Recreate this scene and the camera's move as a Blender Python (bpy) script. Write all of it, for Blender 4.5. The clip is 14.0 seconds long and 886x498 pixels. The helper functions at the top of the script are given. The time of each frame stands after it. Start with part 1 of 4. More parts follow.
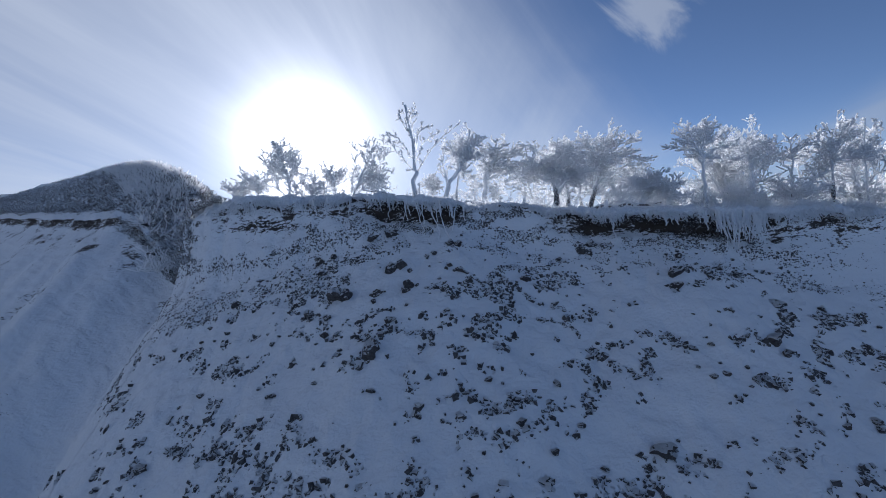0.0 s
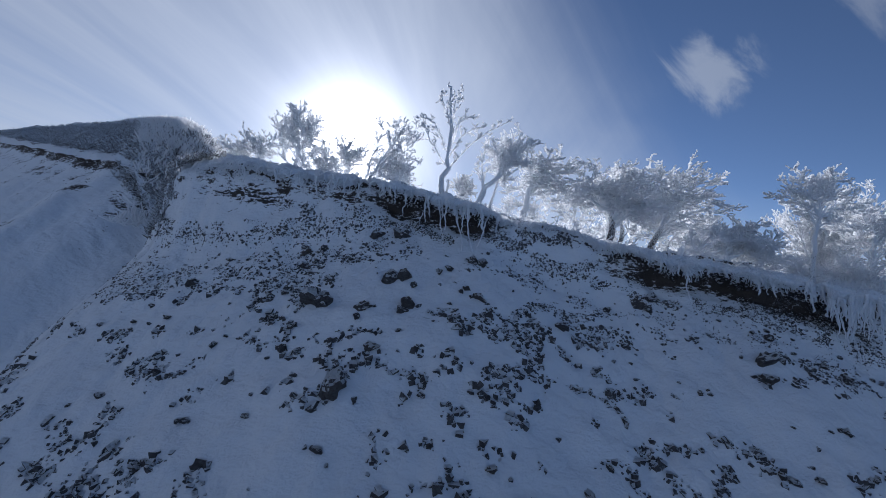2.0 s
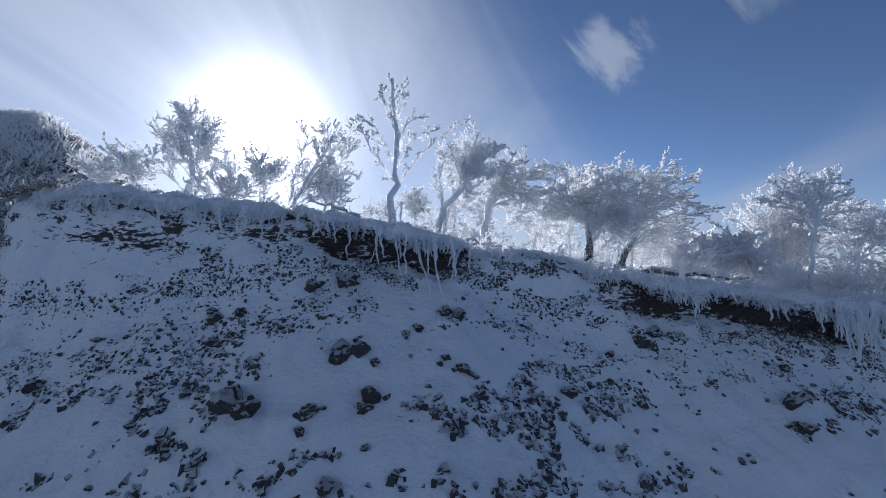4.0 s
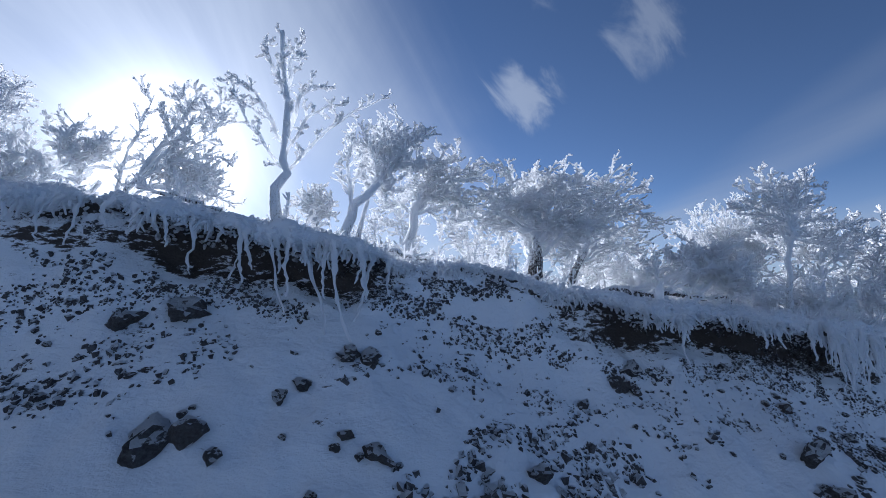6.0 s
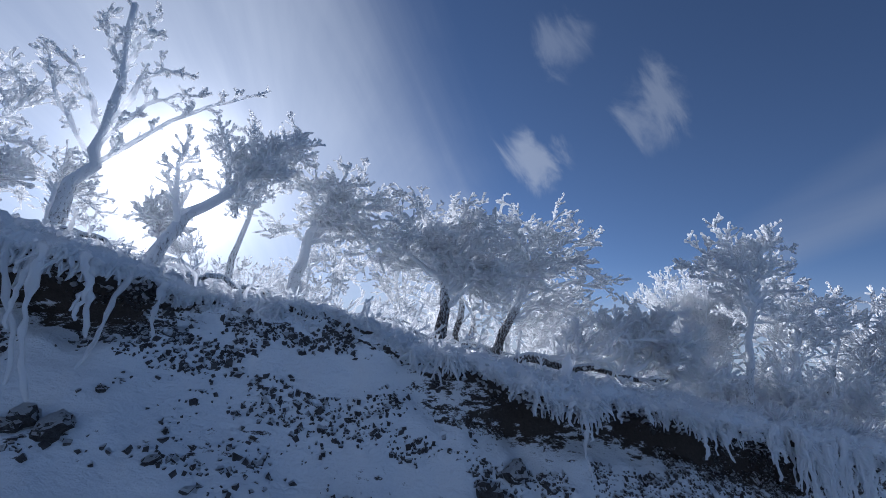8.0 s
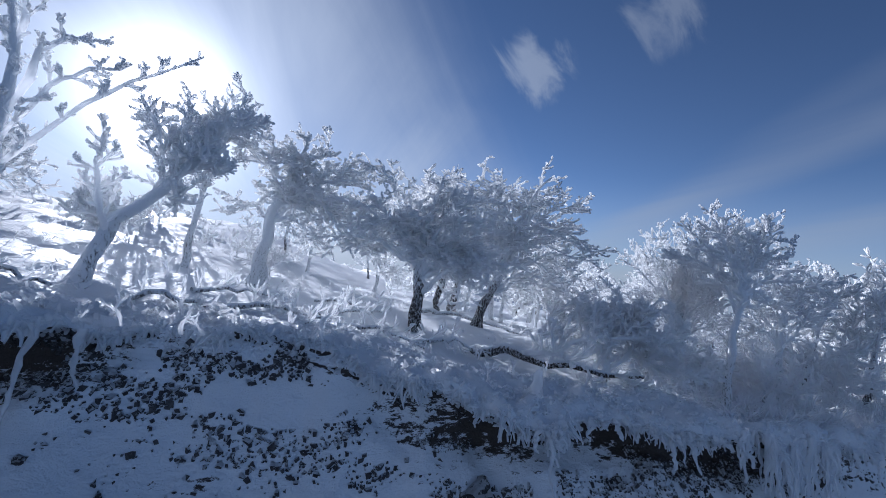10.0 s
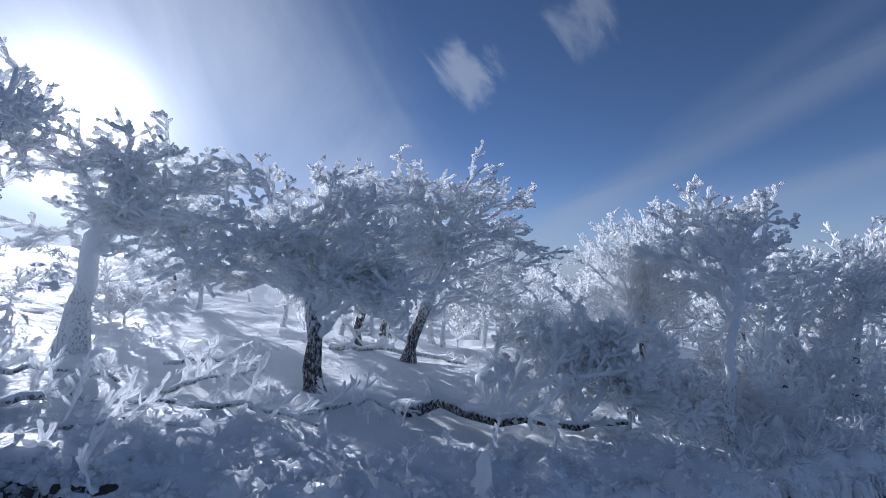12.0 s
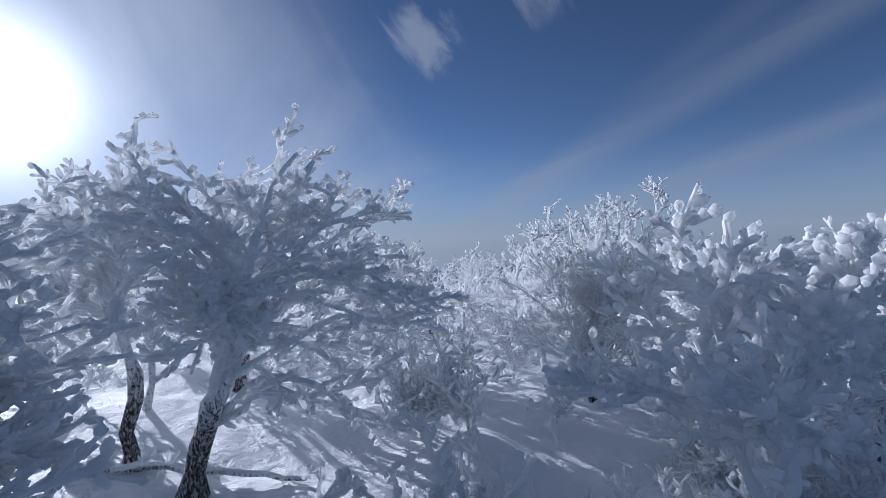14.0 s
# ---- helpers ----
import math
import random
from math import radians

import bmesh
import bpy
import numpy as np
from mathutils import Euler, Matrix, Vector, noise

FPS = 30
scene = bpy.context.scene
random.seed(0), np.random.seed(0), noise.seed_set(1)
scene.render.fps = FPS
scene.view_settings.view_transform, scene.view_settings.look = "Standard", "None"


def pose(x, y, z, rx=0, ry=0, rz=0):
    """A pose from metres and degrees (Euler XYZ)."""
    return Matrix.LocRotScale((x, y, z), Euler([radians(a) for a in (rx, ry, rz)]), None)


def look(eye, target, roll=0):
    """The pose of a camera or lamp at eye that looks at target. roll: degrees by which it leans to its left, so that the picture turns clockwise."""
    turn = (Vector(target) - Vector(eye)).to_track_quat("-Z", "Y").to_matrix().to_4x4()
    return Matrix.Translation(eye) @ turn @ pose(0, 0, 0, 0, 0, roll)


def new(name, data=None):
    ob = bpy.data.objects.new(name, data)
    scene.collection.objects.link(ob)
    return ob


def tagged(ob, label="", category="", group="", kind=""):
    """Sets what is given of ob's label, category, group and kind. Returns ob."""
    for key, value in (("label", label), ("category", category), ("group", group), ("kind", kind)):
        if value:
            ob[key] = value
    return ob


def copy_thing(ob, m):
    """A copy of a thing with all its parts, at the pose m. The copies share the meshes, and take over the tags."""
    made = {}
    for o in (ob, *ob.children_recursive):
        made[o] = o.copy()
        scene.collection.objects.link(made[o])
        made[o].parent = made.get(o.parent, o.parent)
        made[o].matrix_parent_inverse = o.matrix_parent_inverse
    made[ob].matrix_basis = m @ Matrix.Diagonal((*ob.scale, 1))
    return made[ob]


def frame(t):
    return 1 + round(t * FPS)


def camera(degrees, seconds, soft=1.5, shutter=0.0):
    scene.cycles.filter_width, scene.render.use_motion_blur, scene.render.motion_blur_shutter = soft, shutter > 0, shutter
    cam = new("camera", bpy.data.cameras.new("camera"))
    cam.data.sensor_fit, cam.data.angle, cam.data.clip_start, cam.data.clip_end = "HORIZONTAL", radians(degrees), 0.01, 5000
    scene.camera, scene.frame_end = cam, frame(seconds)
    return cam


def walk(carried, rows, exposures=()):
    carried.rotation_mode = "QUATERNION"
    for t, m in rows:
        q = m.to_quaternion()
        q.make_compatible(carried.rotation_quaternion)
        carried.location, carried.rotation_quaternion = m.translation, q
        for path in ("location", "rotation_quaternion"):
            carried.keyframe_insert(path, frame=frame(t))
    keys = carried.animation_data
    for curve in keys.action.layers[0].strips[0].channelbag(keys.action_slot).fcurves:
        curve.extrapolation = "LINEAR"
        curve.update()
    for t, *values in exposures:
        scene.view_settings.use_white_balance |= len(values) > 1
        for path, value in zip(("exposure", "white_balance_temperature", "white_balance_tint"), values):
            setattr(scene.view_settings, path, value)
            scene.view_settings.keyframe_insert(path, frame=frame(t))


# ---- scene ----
cam = camera(92.0, 14.0, soft=0.55)
EXPOSURES = [(0.0, 0.44, 5750, 15.5), (0.5, 0.36, 5700, 15.5), (2.0, 0.30, 5700, 15.5), (2.5, 0.42, 5750, 15.5), (5.0, 0.40, 5600, 15.0), (5.5, 0.36, 5500, 15.0), (6.0, 0.50, 5500, 15.0), (6.5, 0.52, 5500, 15.5), (7.0, 0.62, 5700, 17.0),
             (7.5, 0.36, 5550, 16.0), (8.0, 0.31, 5530, 16.0), (10.5, 0.19, 5370, 16.0), (11.0, 0.20, 5380, 16.0), (12.0, 0.20, 5400, 16.2), (12.5, 0.22, 5500, 16.8), (13.0, 0.08, 5530, 17.0), (14.0, -0.11, 5370, 16.6)]
PATH = [
    (0, (-0.581, 1.919, 0.785), (-0.645, 3.918, 0.827), -6.4),
    (0.5, (-0.725, 3.168, 0.447), (-0.798, 5.161, 0.603), -5.3),
    (1, (-0.565, 4.314, 0.053), (-0.655, 6.307, 0.205), -0.9),
    (1.5, (-0.544, 5.297, 0.145), (-0.675, 7.288, 0.283), 5.1),
    (2, (-0.785, 6.145, 0.812), (-0.934, 8.136, 0.934), 5.2),
    (2.5, (-0.828, 7.047, 1.681), (-0.916, 9.042, 1.804), 1.5),
    (2.7, (-0.987, 7.286, 1.913), (-1.065, 9.282, 2.014), 1.9),
    (4.8, (-2.239, 11.136, 2.854), (-1.880, 13.103, 2.909), -0.4),
    (5, (-2.020, 11.453, 2.756), (-1.639, 13.415, 2.838), -0.1),
    (5.5, (-1.895, 12.240, 2.248), (-1.485, 14.192, 2.388), 0.9),
    (6, (-1.305, 13.363, 2.453), (-0.769, 15.279, 2.657), -0.4),
    (6.5, (-0.632, 14.154, 3.031), (-0.029, 16.034, 3.350), -2.8),
    (7, (0.042, 14.766, 3.059), (0.628, 16.644, 3.419), -1.7),
    (7.5, (0.995, 14.959, 2.904), (1.581, 16.827, 3.315), 1.1),
    (8, (2.141, 14.931, 2.584), (2.650, 16.813, 3.027), 4.9),
    (8.2, (2.465, 14.975, 2.530), (2.946, 16.873, 2.940), 7.1),
    (10.3, (2.836, 15.576, 4.583), (3.435, 17.484, 4.626), 2.2),
    (10.5, (3.011, 15.750, 4.655), (3.639, 17.648, 4.713), 0.5),
    (11, (3.137, 16.235, 4.383), (3.815, 18.113, 4.487), 1.2),
    (11.5, (3.615, 16.955, 4.314), (4.340, 18.815, 4.432), -0.5),
    (12, (4.256, 17.697, 4.652), (5.046, 19.532, 4.748), -1.0),
    (12.5, (5.152, 18.419, 5.220), (5.981, 20.237, 5.292), -1.2),
    (13, (5.761, 19.135, 5.632), (6.585, 20.957, 5.663), 5.2),
    (13.5, (6.550, 19.902, 5.744), (7.397, 21.714, 5.731), 4.9),
    (14, (7.937, 20.682, 5.813), (8.883, 22.443, 5.773), -2.8),
]
walk(cam, [(t, look(eye, target, roll)) for t, eye, target, roll in PATH], EXPOSURES)

# ---- light ----
SUN_AZ, SUN_EL = radians(-18.1), radians(15.4)
SUN_DIR = Vector((math.sin(SUN_AZ) * math.cos(SUN_EL), math.cos(SUN_AZ) * math.cos(SUN_EL), math.sin(SUN_EL)))


class Nodes:
    """A small builder for node trees."""

    def __init__(self, tree):
        self.tree = tree
        tree.nodes.clear()

    def add(self, kind, **values):
        node = self.tree.nodes.new(kind)
        for key, value in values.items():
            if key == "operation":
                node.operation = value
            elif key == "blend":
                node.data_type, node.blend_type = "RGBA", value
            elif key == "noise_dimensions":
                node.noise_dimensions = value
        return node

    def link(self, a, b):
        self.tree.links.new(a, b)

    def val(self, socket, x):
        if isinstance(x, (int, float)):
            socket.default_value = x
        elif isinstance(x, tuple):
            socket.default_value = x if len(x) == len(socket.default_value) else (*x, 1.0)
        else:
            self.link(x, socket)

    def math(self, op, a, b=0.0, c=0.0):
        n = self.add("ShaderNodeMath", operation=op)
        self.val(n.inputs[0], a), self.val(n.inputs[1], b), self.val(n.inputs[2], c)
        return n.outputs[0]

    def mix(self, fac, a, b, blend="MIX"):
        n = self.add("ShaderNodeMix", blend=blend)
        self.val(n.inputs[0], fac), self.val(n.inputs[6], a), self.val(n.inputs[7], b)
        return n.outputs[2]

    def noise(self, vector, scale, detail=4.0, rough=0.55, dist=0.0):
        n = self.add("ShaderNodeTexNoise")
        self.link(vector, n.inputs["Vector"])
        n.inputs["Scale"].default_value, n.inputs["Detail"].default_value = scale, detail
        n.inputs["Roughness"].default_value, n.inputs["Distortion"].default_value = rough, dist
        return n.outputs["Fac"]

    def ramp(self, x, lo, hi, a=0.0, b=1.0, smooth=True):
        n = self.add("ShaderNodeMapRange")
        n.interpolation_type = "SMOOTHSTEP" if smooth else "LINEAR"
        self.val(n.inputs[0], x)
        for i, v in zip((1, 2, 3, 4), (lo, hi, a, b)):
            n.inputs[i].default_value = v
        return n.outputs[0]


def make_world():
    world = bpy.data.worlds.new("sky")
    scene.world = world
    world.use_nodes = True
    k = Nodes(world.node_tree)
    sky = k.add("ShaderNodeTexSky")
    sky.sky_type, sky.sun_disc = "NISHITA", False
    sky.sun_elevation, sky.sun_rotation = SUN_EL, SUN_AZ
    sky.altitude, sky.air_density, sky.dust_density, sky.ozone_density = 2000.0, 0.7, 0.1, 1.3
    coord = k.add("ShaderNodeTexCoord")
    way = k.add("ShaderNodeVectorMath", operation="NORMALIZE")
    k.link(coord.outputs["Generated"], way.inputs[0])
    dot = k.add("ShaderNodeVectorMath", operation="DOT_PRODUCT")
    k.link(way.outputs[0], dot.inputs[0])
    dot.inputs[1].default_value = SUN_DIR
    angle = k.math("ARCCOSINE", k.math("MINIMUM", dot.outputs["Value"], 1.0))
    sep = k.add("ShaderNodeSeparateXYZ")
    k.link(way.outputs[0], sep.inputs[0])
    # a flat cloud sheet high overhead
    up = k.math("MAXIMUM", k.math("ADD", sep.outputs[2], 0.09), 0.05)
    flat = k.add("ShaderNodeCombineXYZ")
    k.link(k.math("DIVIDE", sep.outputs[0], up), flat.inputs[0])
    k.link(k.math("DIVIDE", sep.outputs[1], up), flat.inputs[1])
    turn = k.add("ShaderNodeMapping")
    turn.inputs["Rotation"].default_value = (0, 0, radians(CIRRUS_TURN))
    turn.inputs["Scale"].default_value = (1.0, 0.12, 1.0)
    k.link(flat.outputs[0], turn.inputs["Vector"])
    streak = k.noise(turn.outputs[0], 1.2, 7.0, 0.60, 0.6)
    broad = k.noise(flat.outputs[0], 0.5, 4.0, 0.5, 0.3)

    def off(normal):
        d = k.add("ShaderNodeVectorMath", operation="DOT_PRODUCT")
        k.link(way.outputs[0], d.inputs[0])
        d.inputs[1].default_value = Vector(normal).normalized()
        return d.outputs["Value"]

    # a broad veil of ice cloud that ends along one line, and two thin bands
    side = k.math("ADD", off((0.80, -0.33, 0.50)), k.math("MULTIPLY", k.math("SUBTRACT", broad, 0.5), 0.25))
    comb = k.add("ShaderNodeCombineXYZ")
    k.link(k.math("MULTIPLY", off((0.80, -0.33, 0.50)), 11.0), comb.inputs[0])
    k.link(k.math("MULTIPLY", off((-0.30, 0.50, 0.81)), 1.3), comb.inputs[1])
    rays = k.noise(comb.outputs[0], 1.0, 6.0, 0.6, 0.5)
    side = k.math("ADD", side, k.math("MULTIPLY", k.math("SUBTRACT", rays, 0.5), -0.16))
    veil = k.math("MULTIPLY", k.ramp(side, 0.24, -0.12), k.ramp(streak, 0.22, 0.78, 0.36, 0.80))
    east = k.ramp(sep.outputs[0], 0.25, 0.7)
    total = veil
    for normal, width, power in (((0.41, -0.226, -0.884), 0.055, 0.30), ((0.238, -0.20, -0.95), 0.045, 0.36), ((0.50, -0.30, -0.81), 0.05, 0.12)):
        near = k.ramp(k.math("ABSOLUTE", k.math("ADD", off(normal), k.math("MULTIPLY", k.math("SUBTRACT", streak, 0.5), 0.05))), 0.0, width, 1.0, 0.0)
        total = k.math("ADD", total, k.math("MULTIPLY", k.math("MULTIPLY", near, east), k.math("MULTIPLY", k.ramp(streak, 0.2, 0.75, 0.5, 1.0), power)))
    # small torn clouds
    along = k.add("ShaderNodeVectorMath", operation="SCALE")
    along.inputs[0].default_value = (0.71, -0.06, -0.70)
    k.link(k.math("MULTIPLY", off((0.71, -0.06, -0.70)), -0.62), along.inputs["Scale"])
    grain = k.add("ShaderNodeVectorMath", operation="ADD")
    k.link(way.outputs[0], grain.inputs[0]), k.link(along.outputs[0], grain.inputs[1])
    puff = k.noise(grain.outputs[0], 13.0, 8.0, 0.60, 0.6)
    for direction, size, power in SMALL_CLOUDS:
        reach = k.ramp(k.math("ARCCOSINE", k.math("MINIMUM", off(direction), 1.0)), 0.0, radians(size), 1.0, 0.0)
        torn = k.ramp(k.math("ADD", k.math("MULTIPLY", puff, 1.3), k.math("MULTIPLY", reach, 0.50)), 0.86, 1.24)
        total = k.math("ADD", total, k.math("MULTIPLY", torn, k.math("MULTIPLY", k.ramp(reach, 0.0, 0.5), power)))
    # haze low over the far land
    haze = k.ramp(sep.outputs[2], -0.02, 0.22, 0.75, 0.0)
    cover = k.math("MINIMUM", total, 0.95)
    # glow round the sun: ice-cloud scatter, with lens bloom put into the sky
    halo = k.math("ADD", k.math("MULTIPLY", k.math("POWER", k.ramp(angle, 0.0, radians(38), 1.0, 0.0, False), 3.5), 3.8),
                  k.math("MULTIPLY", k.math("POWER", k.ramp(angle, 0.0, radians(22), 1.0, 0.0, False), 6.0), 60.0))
    bright = k.math("ADD", 4.3, k.math("MULTIPLY", k.math("POWER", k.ramp(angle, 0.0, radians(75), 1.0, 0.0, False), 2.0), 6.2))
    cloud = k.add("ShaderNodeVectorMath", operation="SCALE")
    cloud.inputs[0].default_value = (0.99, 1.05, 1.08)
    k.link(bright, cloud.inputs["Scale"])
    low = k.mix(haze, sky.outputs[0], (3.6, 4.2, 5.0))
    both = k.mix(cover, low, cloud.outputs[0])
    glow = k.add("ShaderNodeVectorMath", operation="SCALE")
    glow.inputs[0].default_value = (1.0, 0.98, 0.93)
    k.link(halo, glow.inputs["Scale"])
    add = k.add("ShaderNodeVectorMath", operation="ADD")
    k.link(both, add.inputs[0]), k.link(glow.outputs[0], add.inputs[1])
    back = k.add("ShaderNodeBackground")
    back.inputs["Strength"].default_value = SKY_STRENGTH
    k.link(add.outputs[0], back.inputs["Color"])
    out = k.add("ShaderNodeOutputWorld")
    k.link(back.outputs[0], out.inputs["Surface"])


CIRRUS_TURN, SKY_STRENGTH = -55.0, 0.070
SMALL_CLOUDS = [((0.40, 0.81, 0.425), 8.0, 0.50), ((0.576, 0.642, 0.506), 8.5, 0.34), ((0.395, 0.681, 0.617), 6.5, 0.25)]
make_world()
scene.cycles.max_bounces, scene.cycles.diffuse_bounces, scene.cycles.transmission_bounces = 36, 28, 16
sun = new("sun", bpy.data.lights.new("sun", "SUN"))
sun.data.energy, sun.data.angle, sun.data.color = 5.0, radians(0.6), (1.0, 0.95, 0.87)
sun.matrix_world = Matrix.Translation((0, 0, 60)) @ SUN_DIR.to_track_quat("Z", "Y").to_matrix().to_4x4()


# ---- materials ----
def material(name, rough=0.7):
    mat = bpy.data.materials.new(name)
    mat.use_nodes = True
    k = Nodes(mat.node_tree)
    shader = k.add("ShaderNodeBsdfPrincipled")
    shader.inputs["Roughness"].default_value = rough
    shader.inputs["IOR"].default_value = 1.31
    out = k.add("ShaderNodeOutputMaterial")
    k.link(shader.outputs[0], out.inputs["Surface"])
    where = k.add("ShaderNodeTexCoord").outputs["Object"]
    return mat, k, shader, where


def bump(k, shader, height, strength, distance):
    n = k.add("ShaderNodeBump")
    n.inputs["Strength"].default_value, n.inputs["Distance"].default_value = strength, distance
    k.link(height, n.inputs["Height"])
    k.link(n.outputs[0], shader.inputs["Normal"])


def rime_material(name="rime", thin=0.66):
    """Rime: white, and thin enough for light to pass."""
    mat, k, s, where = material(name, 0.75)
    fine, wide = k.noise(where, 45.0, 4.0), k.noise(where, 3.5, 3.0)
    tone = k.mix(k.ramp(wide, 0.3, 0.7), (0.97, 0.98, 0.99), (0.985, 0.99, 0.995))
    k.link(tone, s.inputs["Base Color"])
    bump(k, s, fine, 0.25, 0.02)
    glow = k.add("ShaderNodeBsdfTranslucent")
    k.link(tone, glow.inputs["Color"])
    both = k.add("ShaderNodeMixShader")
    both.inputs[0].default_value = thin
    k.link(s.outputs[0], both.inputs[1]), k.link(glow.outputs[0], both.inputs[2])
    for node in mat.node_tree.nodes:
        if node.bl_idname == "ShaderNodeOutputMaterial":
            k.link(both.outputs[0], node.inputs["Surface"])
    return mat


def bark_material(name, dark=(0.030, 0.026, 0.024), cover=0.5):
    mat, k, s, where = material(name, 0.85)
    stretch = k.add("ShaderNodeMapping")
    stretch.inputs["Scale"].default_value = (1.0, 1.0, 0.45)
    k.link(where, stretch.inputs["Vector"])
    grain, frost = k.noise(stretch.outputs[0], 26.0, 5.0, 0.6), k.noise(stretch.outputs[0], 26.0, 8.0, 0.8)
    bark = k.mix(grain, dark, (0.10, 0.085, 0.075))
    split = k.add("ShaderNodeSeparateXYZ")
    k.link(where, split.inputs[0])
    frost = k.math("ADD", frost, k.math("MULTIPLY", k.ramp(split.outputs["Z"], 0.5, 2.2), 0.16))
    top = k.add("ShaderNodeSeparateXYZ")
    k.link(k.add("ShaderNodeNewGeometry").outputs["Normal"], top.inputs[0])
    frost = k.math("ADD", frost, k.math("MULTIPLY", k.ramp(top.outputs["Z"], 0.1, 0.9), 0.22))
    mask = k.ramp(frost, cover - 0.06, cover + 0.08)
    k.link(k.mix(mask, bark, (0.84, 0.86, 0.88)), s.inputs["Base Color"])
    bump(k, s, k.math("ADD", grain, k.math("MULTIPLY", mask, 0.7)), 0.9, 0.03)
    return mat


def rock_material():
    mat, k, s, where = material("volcanic_rock", 0.9)
    info = k.add("ShaderNodeObjectInfo")
    geo = k.add("ShaderNodeNewGeometry")
    grain, wide = k.noise(where, 4.5, 8.0, 0.75), k.noise(where, 1.6, 6.0, 0.65)
    tone = k.mix(info.outputs["Random"], (0.085, 0.083, 0.088), (0.16, 0.135, 0.12))
    stone = k.mix(k.ramp(grain, 0.35, 0.7), tone, (0.22, 0.215, 0.215))
    up = k.add("ShaderNodeSeparateXYZ")
    k.link(geo.outputs["Normal"], up.inputs[0])
    lying = k.ramp(k.math("ADD", up.outputs[2], k.math("MULTIPLY", k.math("SUBTRACT", wide, 0.5), 1.5)), 0.46, 0.60)
    k.link(k.mix(lying, stone, (0.85, 0.87, 0.89)), s.inputs["Base Color"])
    bump(k, s, k.math("ADD", grain, wide), 1.0, 0.25)
    return mat


def ground_material():
    """Snow, thin enough on the scree for gravel to show, with bare dark soil in the hollows below the turf."""
    mat, k, s, where = material("snowy_ground", 0.7)
    att = k.add("ShaderNodeAttribute")
    att.attribute_name = "bare"
    layer = k.add("ShaderNodeMapping")
    layer.inputs["Scale"].default_value = (0.62, 1.0, 1.7)
    k.link(where, layer.inputs["Vector"])
    grit, fine = k.noise(layer.outputs[0], 6.0, 8.0, 0.72), k.noise(where, 60.0, 3.0)
    belt = k.add("ShaderNodeMapping")
    belt.inputs["Scale"].default_value = (0.35, 0.8, 1.5)
    k.link(where, belt.inputs["Vector"])
    zone = k.noise(belt.outputs[0], 1.1, 4.0, 0.6)
    show = k.math("ADD", k.math("MULTIPLY", att.outputs["Fac"], 0.42), k.math("ADD", k.math("MULTIPLY", grit, 0.55), k.math("MULTIPLY", zone, 0.42)))
    mask = k.ramp(show, 0.755, 0.80)
    soil = k.mix(k.noise(where, 18.0, 6.0, 0.7), (0.034, 0.030, 0.027), (0.12, 0.10, 0.088))
    wide = k.noise(where, 0.8, 4.0)
    snow = k.mix(wide, (0.84, 0.865, 0.895), (0.90, 0.91, 0.92))
    # beyond 130 m: snowless lowland, with distance haze mixed into its colour
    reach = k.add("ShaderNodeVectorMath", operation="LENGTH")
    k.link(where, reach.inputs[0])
    hazy_land = k.mix(k.noise(where, 0.004, 5.0), (0.16, 0.205, 0.28), (0.23, 0.28, 0.35))
    k.link(k.mix(k.ramp(reach.outputs["Value"], 130.0, 420.0), k.mix(mask, snow, soil), hazy_land), s.inputs["Base Color"])
    k.link(k.mix(mask, (0.65, 0.65, 0.65), (0.95, 0.95, 0.95)), s.inputs["Roughness"])
    drift = k.noise(where, 2.6, 5.0, 0.6)
    height = k.math("ADD", k.math("MULTIPLY", drift, 1.2), k.math("ADD", k.math("MULTIPLY", fine, 0.12), k.math("MULTIPLY", grit, 0.35)))
    bump(k, s, height, 0.75, 0.12)
    return mat


RIME, ROCK, GROUND = rime_material(), rock_material(), ground_material()
FALLEN = bark_material("fallen_bark", cover=0.45)
BARK, CRUSTED, SCRUB = bark_material("frosted_bark", cover=0.525), bark_material("crusted_bark", (0.09, 0.085, 0.08), 0.41), bark_material("frosted_scrub", (0.055, 0.048, 0.043), 0.66)


# ---- mesh helpers ----
def mesh_from(name, verts, faces, smooth=True):
    """A mesh from arrays of vertices and of equal-sided faces."""
    me = bpy.data.meshes.new(name)
    verts, faces = np.asarray(verts, np.float32).reshape(-1, 3), np.asarray(faces, np.int32)
    sides = faces.shape[1]
    me.vertices.add(len(verts)), me.loops.add(faces.size), me.polygons.add(len(faces))
    me.vertices.foreach_set("co", verts.ravel())
    me.loops.foreach_set("vertex_index", faces.ravel())
    me.polygons.foreach_set("loop_start", np.arange(0, faces.size, sides, dtype=np.int32))
    me.polygons.foreach_set("use_smooth", np.full(len(faces), smooth))
    me.update()
    me.validate()
    return me


def part(name, me, mat, parent=None, label=""):
    ob = new(name, me)
    if mat and not me.materials:
        me.materials.append(mat)
    if parent:
        ob.parent = parent
    if label:
        ob["label"] = label
    return ob


